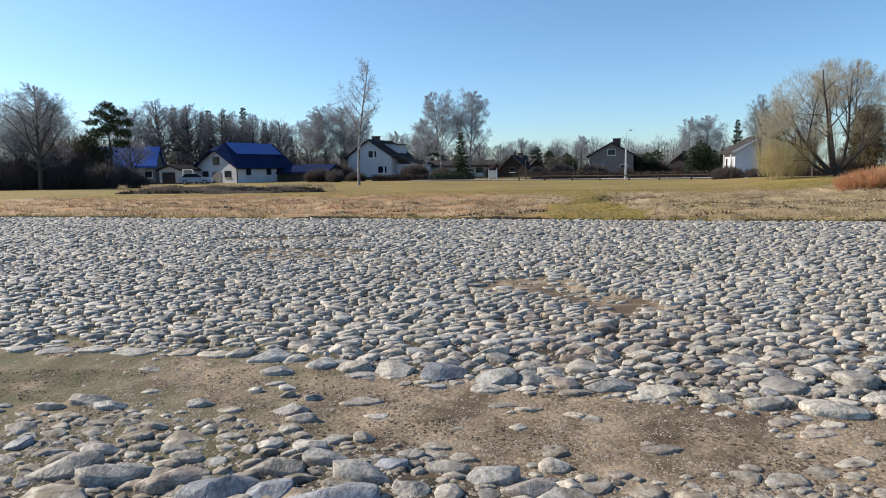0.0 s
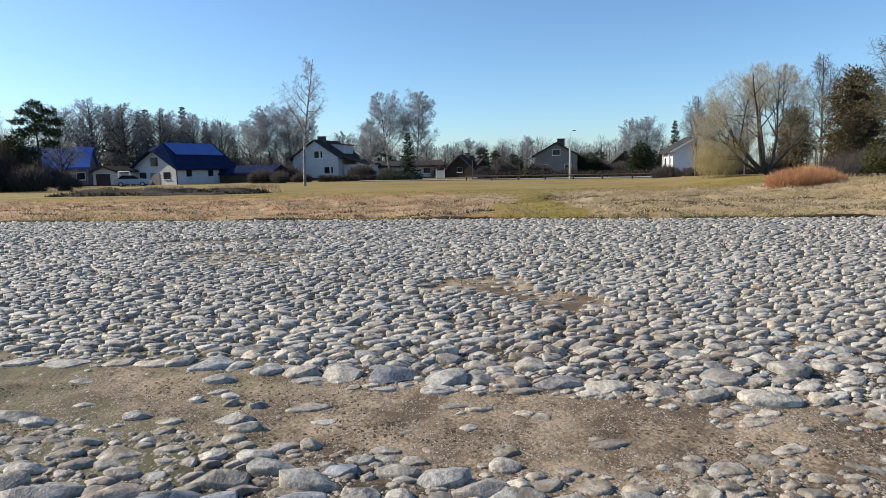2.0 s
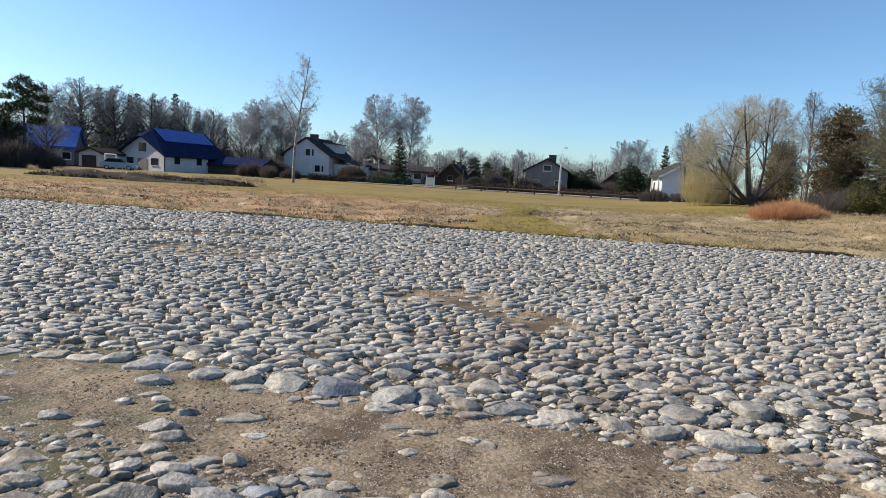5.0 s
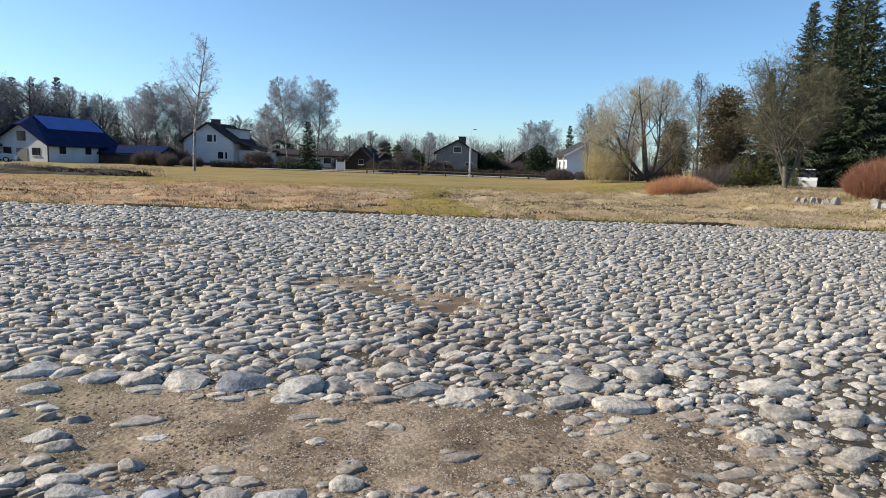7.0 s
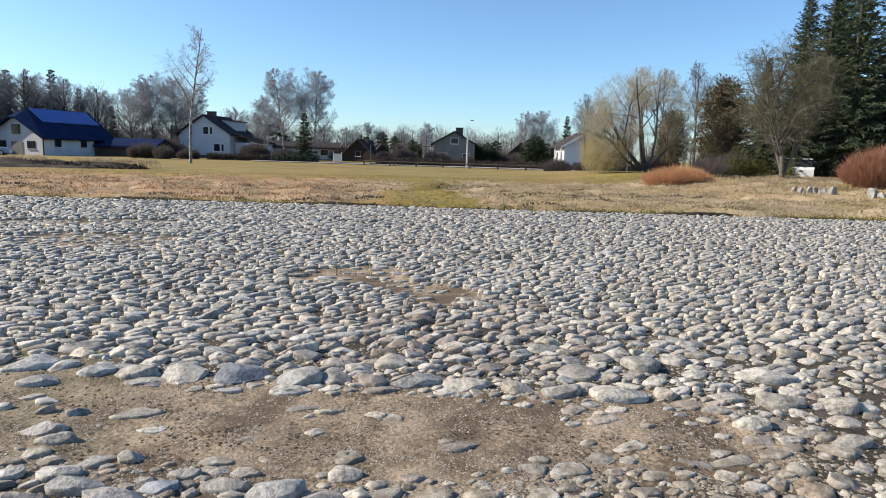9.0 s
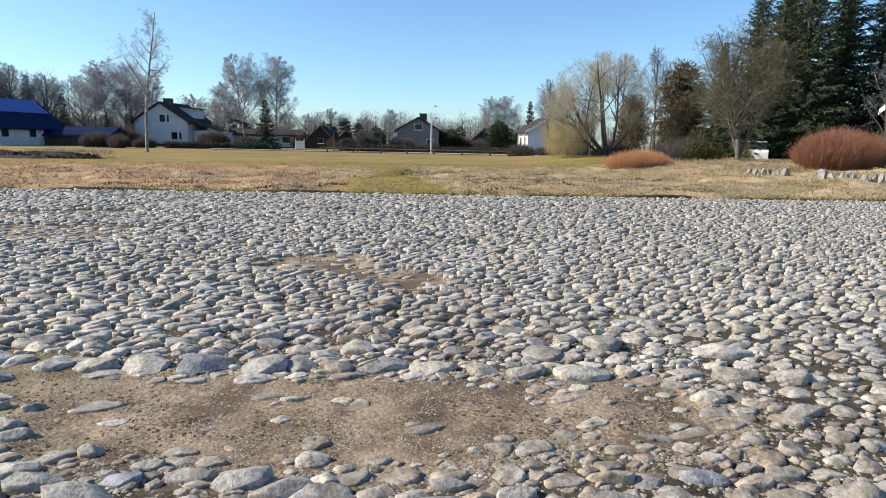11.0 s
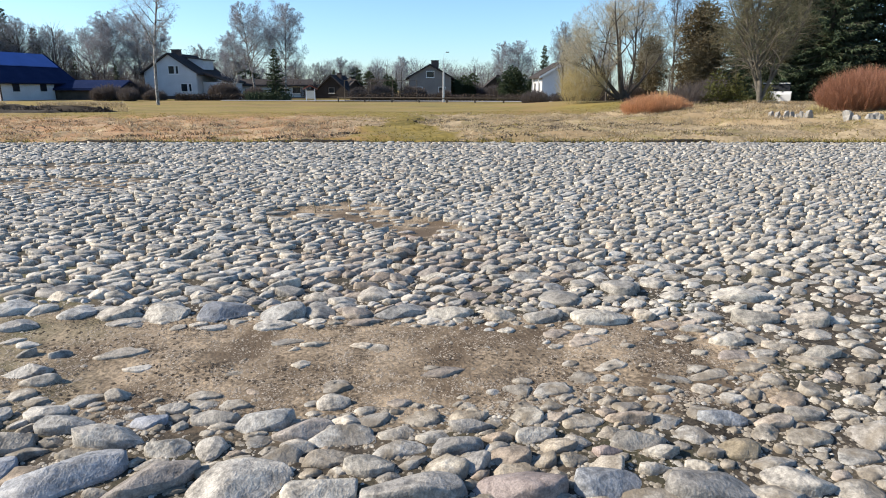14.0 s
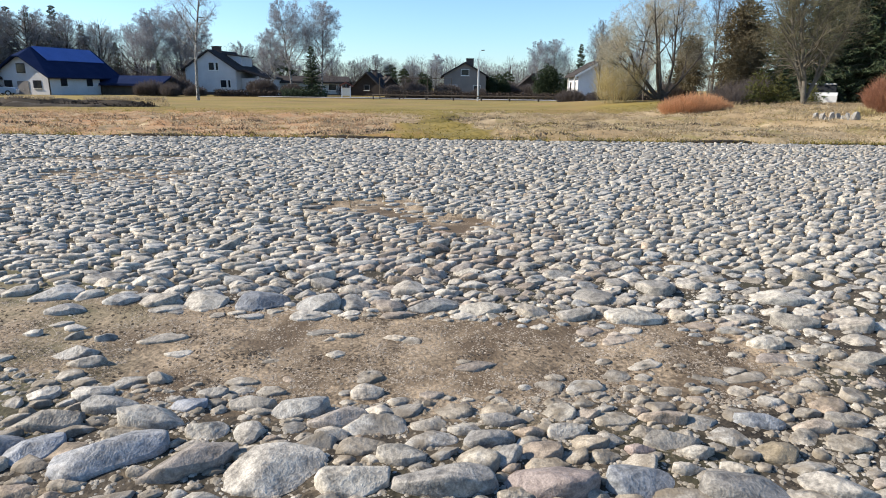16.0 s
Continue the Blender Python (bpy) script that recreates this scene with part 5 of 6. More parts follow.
# old willow at the corner of the meadow
def willow_hull(p):
    lump = 1 + 0.22 * noise.noise((p.x * 0.9, p.y * 0.9, p.z * 0.9))
    return ((p.x + 0.35) / 3.9) ** 2 + (p.y / 3.3) ** 2 + ((p.z - 3.2) / 3.75) ** 2 < lump


t = Tree(44)
plan = {"levels": [(10, 0.3, 1.0, 40, 0.6, 0.06, 0.09), (9, 0.4, 1.0, 38, 0.6, 0.03, 0.14), (9, 0.35, 1.0, 40, 0.7, -0.02, 0.2), (9, 0.15, 1.0, 35, 0.85, -0.05, 0.2)], "width": 0.0034, "droop": -0.1, "thin": 0.012, "hull": willow_hull}
for dx, dy, l, r in ((-0.85, 0.15, 4.6, 0.15), (-0.42, -0.25, 6.2, 0.12), (-0.05, 0.3, 6.4, 0.11), (0.3, -0.15, 5.8, 0.10), (-1.7, 0.2, 3.4, 0.10), (0.75, 0.3, 4.2, 0.09)):
    t.grow(Vector((dx * 0.25, dy * 0.25, 0.25)), Vector((dx, dy, 1)).normalized(), l, r, 0, plan)
t.tube([Vector((0.55, 0, -0.2)), Vector((0.18, 0, 0.25)), Vector((-0.12, 0, 0.75))], [0.40, 0.28, 0.16], 9)
willow = put(t.finish("willow", BARK, PALE_TWIG, "old bare willow with leaning limbs and pale twigs", "willow tree"), 21.55, 36.9)
yellow = put(shrub(31, "willow_shrub", 2.7, 2.2, 3.5, 260, WILLOW_TWIG, "yellow-twigged willow shrub beside the old willow", fork=16, width=0.006), 18.9, 37.6)

grey_tree = put(bare_tree(52, "aspen", 9.9, 2.0, BARK, HAZY_TWIG, "slender bare grey tree behind the willow", "tree", width=0.0065, dense=0.95, trunk=0.012, angle=36, low=0.2, peak=0.62), 32.1, 47.5)
for x, y, turn, s in ((30.2, 49.5, 60, 0.95), (28.2, 51.5, 140, 0.85), (34.3, 48, 220, 0.9), (25.5, 55, 300, 0.8), (37.5, 52, 10, 0.9)):
    again(grey_tree, x, y, turn, s)

brown_pine = put(clump_tree(61, "pine", 6.6, 1.4, [(0, 0, 5.7, 1.15, 0.8), (-0.6, 0.2, 4.6, 1.2, 0.9), (0.7, 0, 4.3, 1.3, 0.9), (-0.3, -0.4, 3.2, 1.4, 0.9), (0.6, 0.4, 2.6, 1.3, 0.9), (-0.9, 0.2, 2.0, 1.1, 0.8)], BROWN_NEEDLE, "rounded olive-brown pine at the garden edge", "pine tree", size=0.24, count=520, width=0.055), 30.0, 41.0, scale=1.06)
again(brown_pine, 28.0, 44.5, 90, 0.75)
thuja = put(clump_tree(62, "thuja", 3.0, 0.4, [(0, 0, 2.0, 0.75, 1.2), (-0.5, 0.1, 1.2, 0.8, 0.9), (0.5, 0, 1.1, 0.85, 0.9), (-0.9, -0.2, 0.6, 0.6, 0.8), (0.9, 0.1, 0.6, 0.6, 0.8)], THUJA, "low olive-green thuja bush under the spruces", "thuja bush", size=0.3), 21.5, 27.7, scale=0.62)
again(thuja, 22.3, 27.5, 100, 0.55)
again(brown_pine, 26.3, 35.6, 200, 0.62)

again(thuja, 27.9, 31.9, 40, 0.45)
again(thuja, 26.9, 30.4, 80, 0.36)

# the lichen-grey larch and the dark spruces
t = Tree(71)
plan = {"levels": [(22, 0.12, 0.97, 46, 0.5, 0.05, 0.07), (9, 0.15, 1.0, 46, 0.45, 0.04, 0.16), (8, 0.1, 1.0, 48, 0.6, -0.02, 0.22), (6, 0.1, 1.0, 45, 0.8, 0, 0.2)], "width": 0.0054, "droop": -0.1, "thin": 0.012, "hull": crown_hull(7.1, 0.1, 2.9, 0.55, 71, 0.45)}
t.grow(Vector((0, 0, -0.1)), Vector((0.0, 0, 1)).normalized(), 6.9, 0.12, 0, plan)
t.grow(Vector((0.1, 0.1, 0.3)), Vector((-0.3, 0.05, 1)).normalized(), 5.6, 0.09, 0, plan)
t.grow(Vector((0.12, 0.1, 0.3)), Vector((0.36, 0.05, 1)).normalized(), 5.4, 0.09, 0, plan)
larch = put(t.finish("larch", GREY_BARK, OLIVE, "bare lichen-covered larch with fine olive twigs", "larch tree"), 22.45, 25.9)
big_spruce = put(spruce(81, "spruce", 12.6, 3.0, NEEDLE, "tall dark green spruce beside the garden", boughs=440, group="garden spruces"), 31.7, 31.6)
for x, y, turn, s in ((29.3, 33.1, 70, 0.88), (32.2, 34.2, 10, 0.9), (34.9, 32.3, 150, 1.2), (36.6, 31.0, 230, 1.0), (38.6, 29.3, 110, 0.8), (34.9, 36.6, 300, 1.25), (28.9, 35.5, 20, 0.6), (46.3, 30.5, 20, 1.0)):
    again(big_spruce, x, y, turn, s)
small_spruce = put(spruce(83, "spruce", 8.2, 1.75, NEEDLE, "narrow dark spruce by the street", boughs=130, width=0.10), 39.2, 92.0)
for x, y, turn, s, tall in ((-1.0, 88.6, 10, 1.15, 0.72), (-23, 99, 50, 0.6, 1.0), (-47.0, 108, 90, 1.5, 1.0), (-49.5, 106, 10, 1.4, 1.0), (-52, 108, 200, 1.6, 1.0), (-54.5, 107, 250, 1.45, 1.0), (-43.5, 109, 300, 1.45, 1.0), (-40.3, 110, 20, 1.6, 1.0), (-45.4, 107, 20, 1.6, 0.95), (-41.8, 107, 140, 1.4, 1.0), (-50.8, 110, 60, 1.7, 0.95), (-37.5, 113, 20, 1.3, 1.0), (8.8, 116, 0, 0.6, 1.0), (-57, 109, 250, 1.4, 1.0), (-33.5, 116, 40, 1.0, 1.0)):
    again(small_spruce, x, y, turn, s, tall)

pine = put(clump_tree(91, "pine", 8.9, 3.2, [(0, 0, 8.7, 0.8, 0.5), (-1.0, 0.2, 8.0, 0.8, 0.4), (1.1, 0, 8.0, 0.9, 0.4), (0, 0.5, 7.4, 0.9, 0.45), (-1.7, 0, 7.1, 0.8, 0.35), (1.8, 0.1, 7.0, 0.9, 0.35), (0.4, -0.4, 6.4, 0.9, 0.4), (-1.2, 0, 6.0, 1.0, 0.4), (1.6, 0, 5.9, 0.9, 0.35), (-2.2, 0.3, 5.2, 1.2, 0.6), (-2.9, 0, 4.2, 1.3, 0.7), (1.0, 0.4, 4.8, 0.9, 0.4), (-1.0, 0.5, 3.9, 1.2, 0.6)], PINE_NEEDLE, "dark green pine with layered open crown", "pine tree", count=190, size=0.36, width=0.05), -38.2, 64.6)
for x, y, turn, s in ((13.2, 121, 40, 0.62), (16.0, 123, 130, 0.55), (-6.3, 113.5, 200, 0.72), (20.5, 130, 10, 0.5), (28.5, 112, 70, 0.48), (31.5, 110, 160, 0.45), (26.5, 116, 300, 0.52), (34, 113, 0, 0.5)):
    again(pine, x, y, turn, s)
ball = put(clump_tree(95, "yew", 4.6, 0.6, [(0, 0, 3.8, 1.5, 0.9), (-0.9, 0, 2.9, 1.5, 0.9), (0.9, 0.1, 2.9, 1.5, 0.9), (0, 0.5, 2.0, 1.9, 0.9), (-1.1, 0, 1.5, 1.3, 0.9), (1.1, 0, 1.5, 1.3, 0.9)], NEEDLE, "dense rounded dark evergreen tree", "evergreen tree", count=300, size=0.26, width=0.08), 35.0, 94.0)
again(ball, 40.6, 99, 90, 0.8)
for x, y, turn, s in ((27.5, 101, 60, 0.72), (29.8, 101.5, 10, 0.62), (12.8, 117, 220, 0.75), (17.8, 108, 100, 0.7)):
    again(ball, x, y, turn, s)

# dogwood, russet hedge shrubs, thickets, hedges
put(shrub(101, "dogwood", 4.4, 2.0, 1.08, 1300, DOGWOOD, "low dogwood shrub with glowing orange stems", fork=9, width=0.006), 17.0, 26.0)
put(shrub(104, "dogwood", 1.8, 1.2, 1.6, 130, HAZY_BRUSH, "sparse brown shrub beside the dogwood", fork=10, width=0.007), 19.9, 27.9)
put(shrub(102, "red_shrub", 4.2, 2.6, 1.75, 3400, RUSSET, "large dense domed shrub of russet stems", fork=11, width=0.006), 20.95, 18.8)
put(shrub(103, "yellow_shrub", 0.9, 0.6, 0.5, 120, WILLOW_TWIG, "small yellow-leaved shrub beside the boulders", fork=5, width=0.012), 18.9, 18.9)
sapling = put(bare_tree(57, "sapling", 5.2, 1.1, BARK, HAZY_TWIG, "slim bare sapling beside the russet shrub", "tree", width=0.006, dense=0.6, trunk=0.01, angle=35, low=0.15, peak=0.6), 25.6, 19.4)
again(sapling, 24.4, 19.9, 120, 1.0)
again(sapling, 27.4, 20.2, 240, 1.1)
thicket = put(shrub(111, "thicket", 6.0, 4.0, 3.6, 520, HAZY_BRUSH, "dark bare thicket of shrubs at meadow edge", "thicket", fork=16, width=0.035, group="thickets along the meadow"), -45, 60.5)
for x, y, turn, s in ((-41.5, 61.5, 50, 0.9), (30.9, 24.3, 30, 0.42), (30.6, 26.0, 130, 0.36), (-38.2, 62.6, 130, 0.85), (-35.2, 64, 200, 0.45), (-49, 59, 250, 1.1), (-53, 60, 20, 1.2), (-37.5, 66, 300, 0.7), (-44, 66, 70, 1.2), (-4, 94, 10, 0.6), (-8.5, 98, 20, 0.8), (23.6, 93, 80, 0.5), (19.3, 94, 150, 0.65), (14.5, 96, 220, 0.7), (11, 97, 300, 0.6), (48, 78, 20, 0.8), (44, 74, 90, 0.6), (-54, 88, 30, 0.8), (30.5, 66, 200, 0.4), (-60, 66, 0, 1.2)):
    again(thicket, x, y, turn, s)
grey_brush = put(shrub(112, "shrub_belt", 7.0, 3.5, 3.4, 420, HAZY_BRUSH, "brown-grey bare shrubs between the houses", "thicket", fork=16, width=0.026, group="shrubs between houses"), -21, 97)
for x, y, turn, s in ((-24, 101, 40, 1.1), (-18.8, 86, 100, 0.6), (-21.5, 88, 10, 0.7), (-16.5, 90, 200, 0.5), (31, 103, 0, 0.9), (34, 101, 90, 0.8), (46, 90, 190, 1.0), (26, 62, 20, 0.45), (24.0, 58, 120, 0.5), (22, 108, 30, 0.9), (4, 110, 70, 0.85), (16, 112, 140, 0.85), (27, 118, 60, 1.0), (36, 120, 10, 1.0), (-31, 106, 20, 1.1), (27.5, 45.5, 20, 0.55), (31, 42.5, 90, 0.7), (36, 44, 140, 0.9), (24.6, 32.2, 40, 0.5)):
    again(grey_brush, x, y, turn, s)


for x, y, turn, s in ((-47, 63, 0, 0.9), (-42.5, 65, 90, 1.5), (-51, 64, 45, 1.15), (-39.5, 66.5, 200, 0.75), (-55, 64, 10, 1.6), (-52, 80, 60, 1.7), (-58, 76, 0, 1.3)):
    again(grey_brush, x, y, turn, s, 0.8 + 0.5 * (turn % 7) / 7)
for x, y, turn, s in ((-45.5, 60.2, 10, 0.6), (-37, 66.5, 80, 0.55), (-53, 62, 140, 0.75), (-52, 70, 0, 0.8)):
    again(round_tree, x, y, turn, s)


def hedge(x0, y0, x1, y1, high, deep, mat, label, seed, wild=0.1):
    t = Tree(seed)
    n = int(math.hypot(x1 - x0, y1 - y0) * 60)
    for _ in range(n):
        u = t.r.random()
        x, y = x0 + (x1 - x0) * u, y0 + (y1 - y0) * u + t.r.uniform(-deep, deep) / 2
        d = Vector((t.r.gauss(0, 0.25), t.r.gauss(0, 0.25), 1)).normalized()
        hh = high * t.r.uniform(0.8, 1.04) * (1 + wild * noise.noise((x * 0.45, y, 3)))
        p = Vector((x, y, ground_z(x, y) - 0.05))
        t.twig(p, d, hh, 0.03)
        for _ in range(5):
            v = t.r.uniform(0.05, 0.8)
            t.twig(p + d * hh * v, Vector((t.r.gauss(0, 1), t.r.gauss(0, 1), t.r.gauss(0.5, 0.5))).normalized(), hh * 0.25, 0.04)
    ob = tagged(new("hedge"), label, "hedge")
    under(new("foliage", tri_mesh("foliage", np.array([tuple(v) for v in t.tv]), t.tf, mat)), ob)


HEDGE_TWIG = material("hedge_twigs", (0.036, 0.028, 0.024), (0.088, 0.068, 0.056), 1.0, 6.0, 0.9, 0.0, 0.3)
hedge(-14, 89.5, -5.0, 90, 1.25, 0.9, HEDGE_TWIG, "clipped bare brown hedge by the house", 1)
hedge(-5.0, 88.5, 0.8, 88.0, 1.5, 1.2, NEEDLE, "dark green clipped hedge along the garden", 2)
hedge(9, 88, 22, 86, 1.3, 1.2, HEDGE_TWIG, "dark brown hedge along the street", 3)
hedge(22, 86, 33.5, 80, 1.2, 1.2, HEDGE_TWIG, "dark brown hedge below the houses", 4)
hedge(33.6, 76.5, 42.5, 74.5, 1.35, 1.0, HEDGE_TWIG, "dark hedge under the white gable", 5)

hedge(-22, 37.6, -8.6, 36.4, 0.34, 1.1, HEDGE_TWIG, "low dark tangle of brushwood on the soil bank", 6, 0.9)

# far woods that close the horizon
def wood_belt(seed, count, x0, x1, y0, y1, lo, hi, mat, label):
    far = Tree(seed)
    for k in range(count):
        x, y = far.r.uniform(x0, x1), far.r.uniform(y0, y1)
        h = far.r.uniform(lo, hi) * (1 + 0.35 * noise.noise((x * 0.05, seed, 0)))
        p = Vector((x, y, -0.1))
        far.tube([p, p + Vector((0, 0, h * 0.8))], [0.11, 0.04], 4)
        wide = h * far.r.uniform(0.16, 0.27)
        for _ in range(170):
            a, q, u = far.r.uniform(0, 6.283), math.sqrt(far.r.random()), far.r.uniform(-1, 1)
            r = wide * math.sqrt(1 - u * u * 0.9) * q
            at = p + Vector((math.cos(a) * r, math.sin(a) * r, h * (0.55 + 0.36 * u)))
            far.twig(at, Vector((math.cos(a) * 0.5 * q, math.sin(a) * 0.5 * q, far.r.uniform(0.3, 1.0))).normalized(), h * 0.13, 0.022)
    woods = tagged(new("far_woods"), label, "woods", kind="stuff")
    under(new("trunks", mesh_of("trunks", far.v, far.f, BARK)), woods)
    under(new("crowns", tri_mesh("crowns", np.array([tuple(v) for v in far.tv]), far.tf, mat)), woods)


wood_belt(121, 520, -180, 200, 165, 225, 5.5, 9.5, HAZY_BRUSH, "dim belt of woods closing the horizon")
wood_belt(122, 260, -40, 75, 126, 150, 5.5, 8.5, HAZY_TWIG, "hazy belt of bare trees behind the houses")
wood_belt(123, 170, -110, -33, 104, 128, 7.0, 11.5, HAZY_TWIG, "tall belt of bare woods behind the blue roofs")
wood_belt(124, 90, -46, -21, 101, 122, 3.5, 6.5, HAZY_BRUSH, "dark undergrowth behind the houses")
wood_belt(125, 60, -4, 18, 108, 122, 2.5, 4.5, HAZY_BRUSH, "dark undergrowth around the cottages")

# ---- grass ----
lip_v, lip_f = [], []
for i in range(431):
    x = -17 + 0.1 * i
    e = edge_y(x) + 0.12 * noise.noise((x * 1.1, 0, 0)) + 0.06 * noise.noise((x * 4, 0, 1))
    t = max(0.0, 0.02 + 0.10 * noise.noise((x * 0.45, 5, 0)) + 0.03 * noise.noise((x * 5, 5, 0)))
    z = 0.028 * e
    lip_v += [(x, e - 0.05, z - 0.06), (x, e - 0.02, z + t * 0.7), (x, e + 0.10, z + t), (x, e + 0.35, z + t * 0.8), (x, e + 0.7, z - 0.02)]
    if i:
        lip_f += [(5 * i - 5 + k, 5 * i + k, 5 * i + k + 1, 5 * i - 4 + k) for k in range(4)]
tagged(new("turf_edge", mesh_of("turf_edge", lip_v, lip_f, BLACK_SOIL, True)), "dark ragged turf edge along the paving", "turf", kind="structure")
spots = grass_spots(105000, -21, 30, 12, 34, lambda x, y: y > edge_y(x) + 0.02 + 0.15 * noise.noise((x * 2, 0, 0)) and mown(x, y) < 0.05 and noise.noise((x * 0.9, y * 0.9, 8)) > -0.35)
left = spots[:, 0] + rng.normal(0, 1.2, len(spots)) < 2.5
for some, mat, label in ((spots[left], RUST_STRAW, "rusty dry grass in matted tufts"), (spots[~left], STRAW, "bleached dry grass in matted tufts")):
    tagged(blades("dry_grass", some, rng.uniform(0.025, 0.085, len(some)) * (1 + 0.7 * np.sin(some[:, 0] * 1.7 + np.sin(some[:, 1] * 2.3) * 2)), 0.014, mat, 1.5), label, "grass", kind="stuff")
# taller tussocks, each a fan of blades of its own
centres = grass_spots(5200, -21, 30, 12, 36, lambda x, y: y > edge_y(x) + 0.15 and mown(x, y) < 0.0 and noise.noise((x * 0.6, y * 1.1, 21)) > 0.05)
spots = np.repeat(centres, 34, axis=0)
spots[:, :2] += rng.normal(0, 1, (len(spots), 2)) * np.repeat(rng.uniform(0.06, 0.20, len(centres)), 34)[:, None]
tagged(blades("tussock_grass", spots, np.repeat(rng.uniform(0.05, 0.16, len(centres)), 34) * rng.uniform(0.5, 1.2, len(spots)), 0.008, STRAW, 1.0), "pale dry grass standing in tussocks", "grass", kind="stuff")
spots = grass_spots(60000, -21, 30, 12, 34, lambda x, y: y > edge_y(x) and (mown(x, y) > -0.1 or noise.noise((x * 0.9, y * 0.9, 8)) < -0.1 or (x > 5 and noise.noise((x * 0.45, y * 0.9, 50)) > 0.08)))
tagged(blades("green_grass", spots, rng.uniform(0.02, 0.05, len(spots)), 0.014, GREEN, 1.2), "short green and olive grass", "grass", kind="stuff")
spots = []
for x, v in zip(rng.uniform(-22, -8, 8000), rng.uniform(-0.3, 1.3, 8000)):
    y = 38.5 - (x + 27) * 0.09 + v
    if noise.noise((x * 0.5, 0, 31)) > -0.1:
        spots.append((x, y, ground_z(x, y) - 0.12 + 0.5 * max(0.0, 1 - v * v)))
spots = np.array(spots)
tagged(blades("bank_grass", spots, rng.uniform(0.1, 0.28, len(spots)), 0.010, STRAW, 0.8), "tall pale dry grass along the soil bank", "grass", kind="stuff")
spots = np.array([(x, y, ground_z(x, y)) for x, y in zip(rng.uniform(16, 30, 9000), rng.uniform(18, 30, 9000))])
tagged(blades("garden_grass", spots, rng.uniform(0.06, 0.22, len(spots)), 0.010, STRAW, 0.8), "rank dry grass under the garden shrubs", "grass", kind="stuff")
spots = np.array([(x, edge_y(x) + d, ground_z(x, edge_y(x)) - 0.03) for x, d in zip(rng.uniform(-17, 26, 5000), rng.normal(0.12, 0.10, 5000))])
tagged(blades("edge_grass", spots, rng.uniform(0.04, 0.16, len(spots)), 0.011, GREEN, 0.7), "ragged grass hanging over the paving edge", "grass", kind="stuff")
# scuffed ridges of bare turf in the dry grass
ridges = [(x, y) for x, y in zip(rng.uniform(-14, 14, 260), rng.uniform(14.5, 25, 260)) if y > edge_y(x) + 0.3 and mown(x, y) < 0.1][:110]
spots = np.array([(x + a, y + b, meadow_height(x + a, y + b) - 0.01) for x, y in ridges for a, b in zip(rng.normal(0, 0.45, 90), rng.normal(0, 0.07, 90))])
tagged(blades("turf_scuffs", spots, rng.uniform(0.03, 0.09, len(spots)), 0.014, WOOD_DARK, 0.9), "dark scuffed turf in the dry grass", "turf", kind="stuff")
stick = tagged(new("dry_stalks"), "two dry plant stalks standing in the sandy hollow", "plant")
stick.matrix_basis = pose(1.18, 7.7, 0.19)
for dx, h in ((0.0, 0.17), (-0.42, 0.13)):
    part("stalk", tube_bm([(dx, 0.02, -0.02), (dx - 0.01, 0.03, h * 0.5), (dx - 0.03, 0.02, h)], [0.010, 0.008, 0.004], 5), STRAW, stick)

# ---- grit and cobbles ----
def pebbles(name, count, keep, lo, hi, mat, x0=-6, x1=6, y0=1.2, y1=8.7):
    tmpl = np.array([(1, 0, 0), (0.3, 0.9, 0.1), (-0.8, 0.5, 0), (-0.7, -0.6, 0.05), (0.4, -0.9, 0), (0.1, 0.1, 0.8)])
    tris = np.array([(0, 1, 5), (1, 2, 5), (2, 3, 5), (3, 4, 5), (4, 0, 5)])
    vs, fs = [], []
    for x, y in zip(rng.uniform(x0, x1, count), y0 + (y1 - y0) * rng.random(count) ** 1.5):
        if not keep(x, y):
            continue
        s, a = rng.uniform(lo, hi) * rng.uniform(0.6, 1), rng.uniform(0, 6.283)
        v = tmpl * np.array([s, s * rng.uniform(0.6, 1), s * 0.7])
        v = np.stack([v[:, 0] * math.cos(a) - v[:, 1] * math.sin(a), v[:, 0] * math.sin(a) + v[:, 1] * math.cos(a), v[:, 2]], 1)
        fs.append(tris + 6 * len(vs))
        vs.append(v + np.array([x, y, bed_height(x, y) - 0.002]))
    ob = new(name, tri_mesh(name, np.concatenate(vs), np.concatenate(fs), mat))
    return tagged(ob, "loose grit and small pebbles on the sand", "gravel", kind="stuff")


spots = np.array([(x, y, bed_height(x, y) + 0.002) for x, y in zip(rng.uniform(-3.5, 3.0, 60000), rng.uniform(2.9, 5.0, 60000)) if bare(x, y) > 0.05 and noise.noise((x * 1.6, y * 3.2, 40)) + 0.4 * noise.noise((x * 6, y * 9, 41)) > 0.22])
tagged(blades("litter", spots, rng.uniform(0.003, 0.008, len(spots)), 0.0025, WOOD_DARK, 1.8), "dark withered litter trodden into the sand", "litter", kind="stuff")
spots = np.array([(x, y, bed_height(x, y)) for cx, cy in ((0.02, 3.72), (1.3, 3.5), (-0.15, 4.3)) for x, y in zip(rng.normal(cx, 0.10, 130), rng.normal(cy, 0.05, 130))])
tagged(blades("withered_tufts", spots, rng.uniform(0.006, 0.022, len(spots)), 0.003, WOOD_DARK, 1.5), "small dark withered tufts in the sand", "grass", kind="stuff")
pebbles("clods", 12000, lambda x, y: bare(x, y) > 0.05 and noise.noise((x * 1.7, y * 3, 15)) > 0.08, 0.006, 0.022, SOIL, -5, 3.2, 2.7, 5.4)
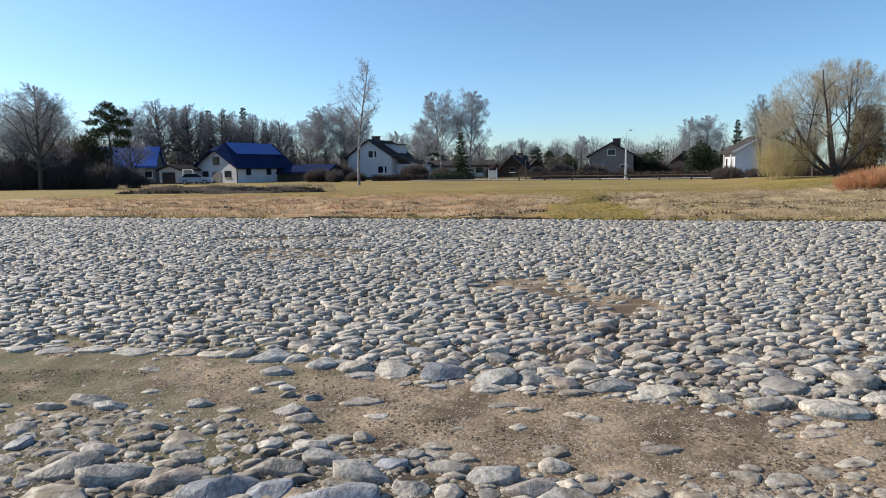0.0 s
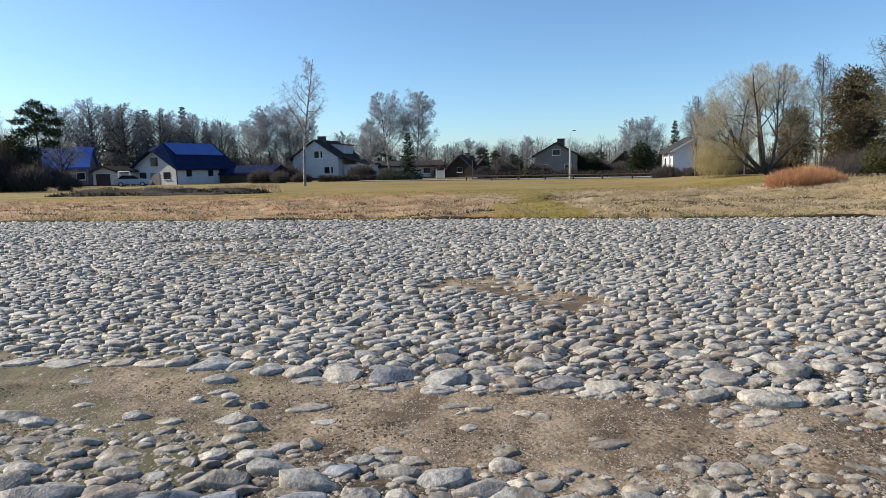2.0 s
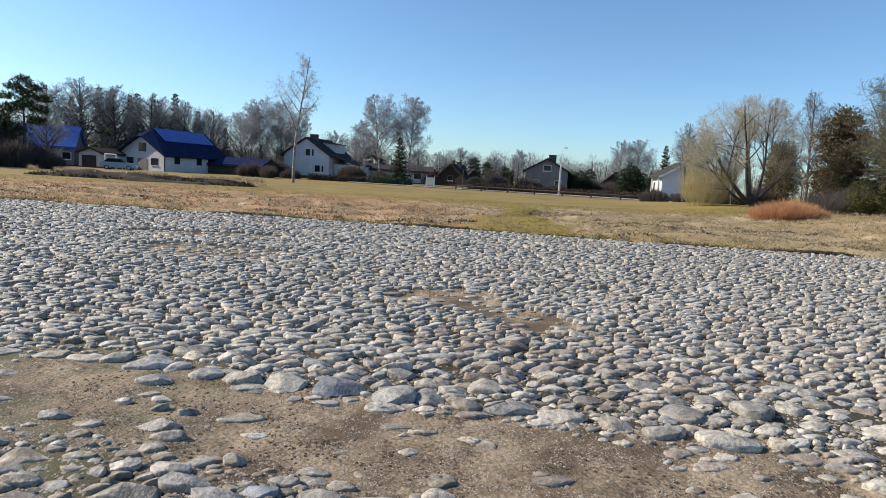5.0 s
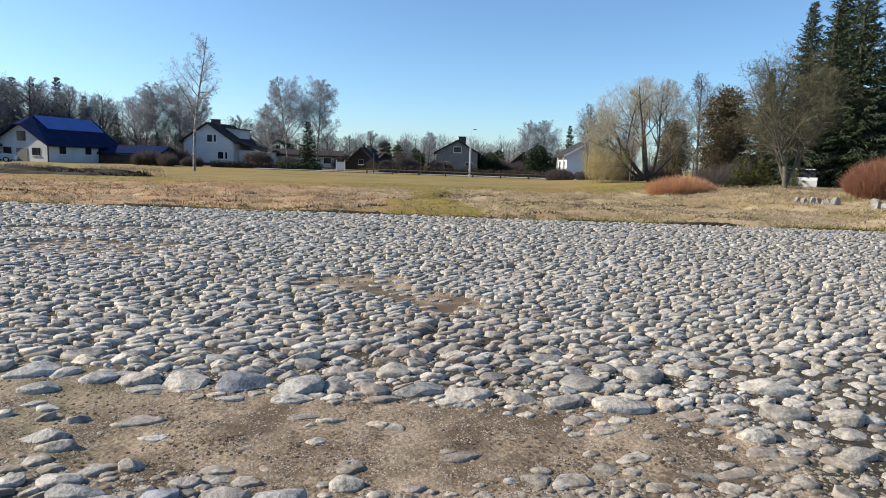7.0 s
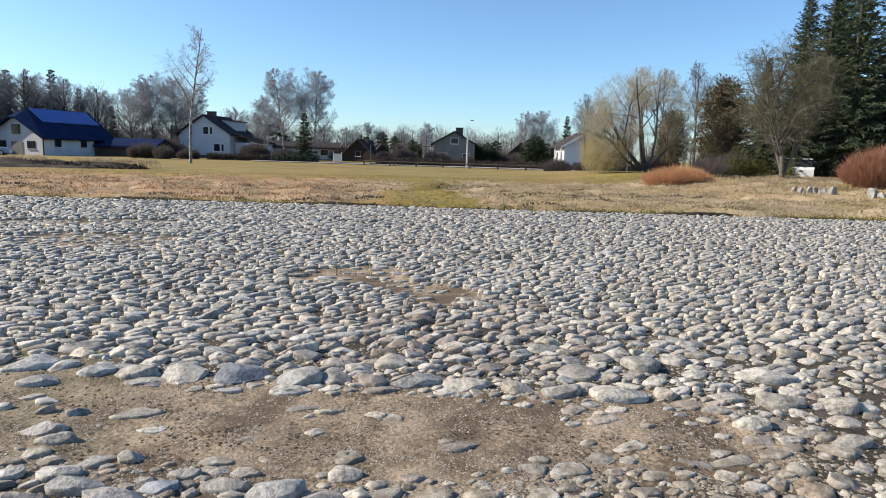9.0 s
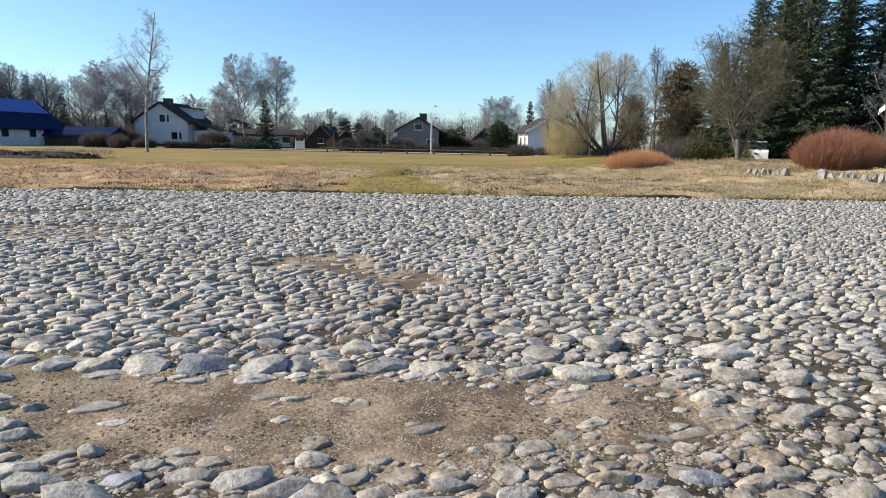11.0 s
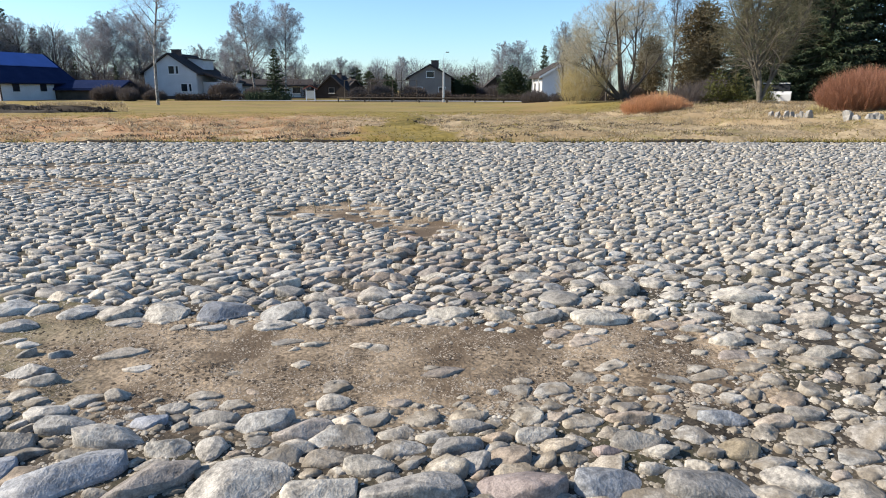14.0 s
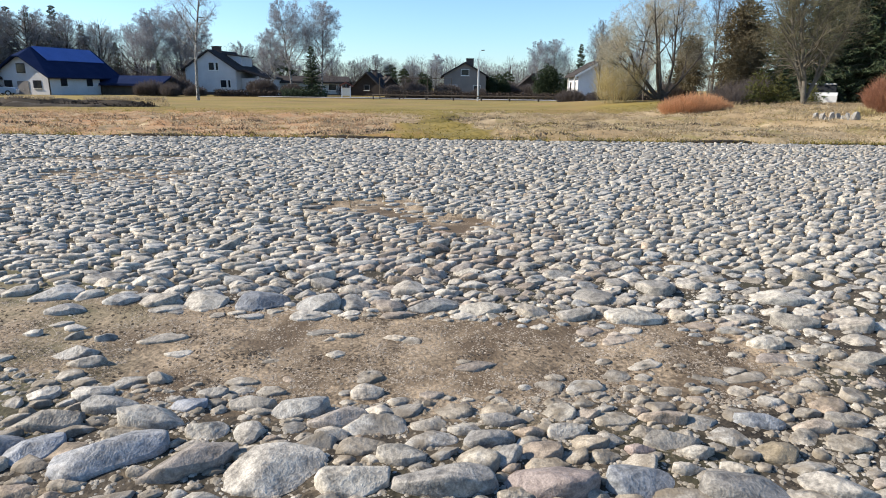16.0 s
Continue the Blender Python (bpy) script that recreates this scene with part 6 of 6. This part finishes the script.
pebbles("grit", 90000, lambda x, y: bare(x, y) > 0 and noise.noise((x * 2.5, y * 2.5, 12)) > -0.2, 0.004, 0.013, PEBBLE, -2.5, 3.2, 2.7, 4.9)
pebbles("grit", 30000, lambda x, y: True, 0.004, 0.012, PEBBLE)
# chips in the dim stone also keep the gaps dark, as painted shade
pebbles("pebbles", 15000, lambda x, y: bare(x, y) < 0.25 or (x * 7.3 + y * 3.1) % 1 < 0.12, 0.012, 0.034, MUDDY_DIM_STONE)
pebbles("chips", 20000, lambda x, y: bare(x, y) < 0.2, 0.010, 0.026, MUDDY_DIM_STONE, -3.2, 3.6, 1.7, 5.0)

TONES = {"g": DARKER_STONE, "b": BLUE_STONE, "t": TAN_STONE, "p": PINK_STONE, "y": OCHRE_STONE}
for x, y, a, b, turn, high, tone in OWN:
    ob = under(new("cobblestone", tri_mesh("cobblestone", *own_shape(a * 1.05, b * 1.15, turn, high * 0.95), MUDDY_DIM_STONE if high < 0.02 else TONES[tone], True)), pavement)
    ob.location = (x, y, bed_height(x, y) - (0.006 if high < 0.02 else -0.002))
near_count = len(OWN)
rest = {"grey": [[], [], 0, STONE], "tan": [[], [], 0, TAN_STONE], "muddy_dim": [[], [], 0, MUDDY_DIM_STONE]}
for k, x, y, verts, tris in stone_shapes(STONES):
    z = bed_height(x, y) + 0.003 if bare(x, y) > 0.1 else 0.028 * y
    warm = 0.6 * smooth_step(1.5, 0.5, math.hypot((x - 1.5) * 0.8, (y - 5.4) * 0.8)) + (0.07 if x > 0.3 and y < 4 else 0.015)
    kind = "tan" if rng.random() < warm and STONES[k][2] < 0.12 else "grey"
    # near cobbles and those by the sand get mud plus painted dimming
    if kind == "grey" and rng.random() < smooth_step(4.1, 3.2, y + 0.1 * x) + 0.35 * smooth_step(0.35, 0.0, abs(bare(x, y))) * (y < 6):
        kind = "muddy_dim"
    if near_count < 300 and -1.3 < x < 3.3 and 1.9 < y < 5.2 and STONES[k][2] > 0.062:
        near_count += 1
        ob = under(new("cobblestone", tri_mesh("cobblestone", verts, tris, rest[kind][3], True)), pavement)
        ob.location = (x, y, z)
    else:
        heap = rest[kind]
        heap[0].append(verts + np.array([x, y, z]))
        heap[1].append(tris + heap[2])
        heap[2] += len(verts)
for kind, name in (("grey", "cobblestones"), ("tan", "tan_cobblestones"), ("muddy_dim", "muddy_cobblestones")):
    vs, fs, n, mat = rest[kind]
    tagged(under(new(name, tri_mesh(name, np.concatenate(vs), np.concatenate(fs), mat)), pavement), kind="stuff")
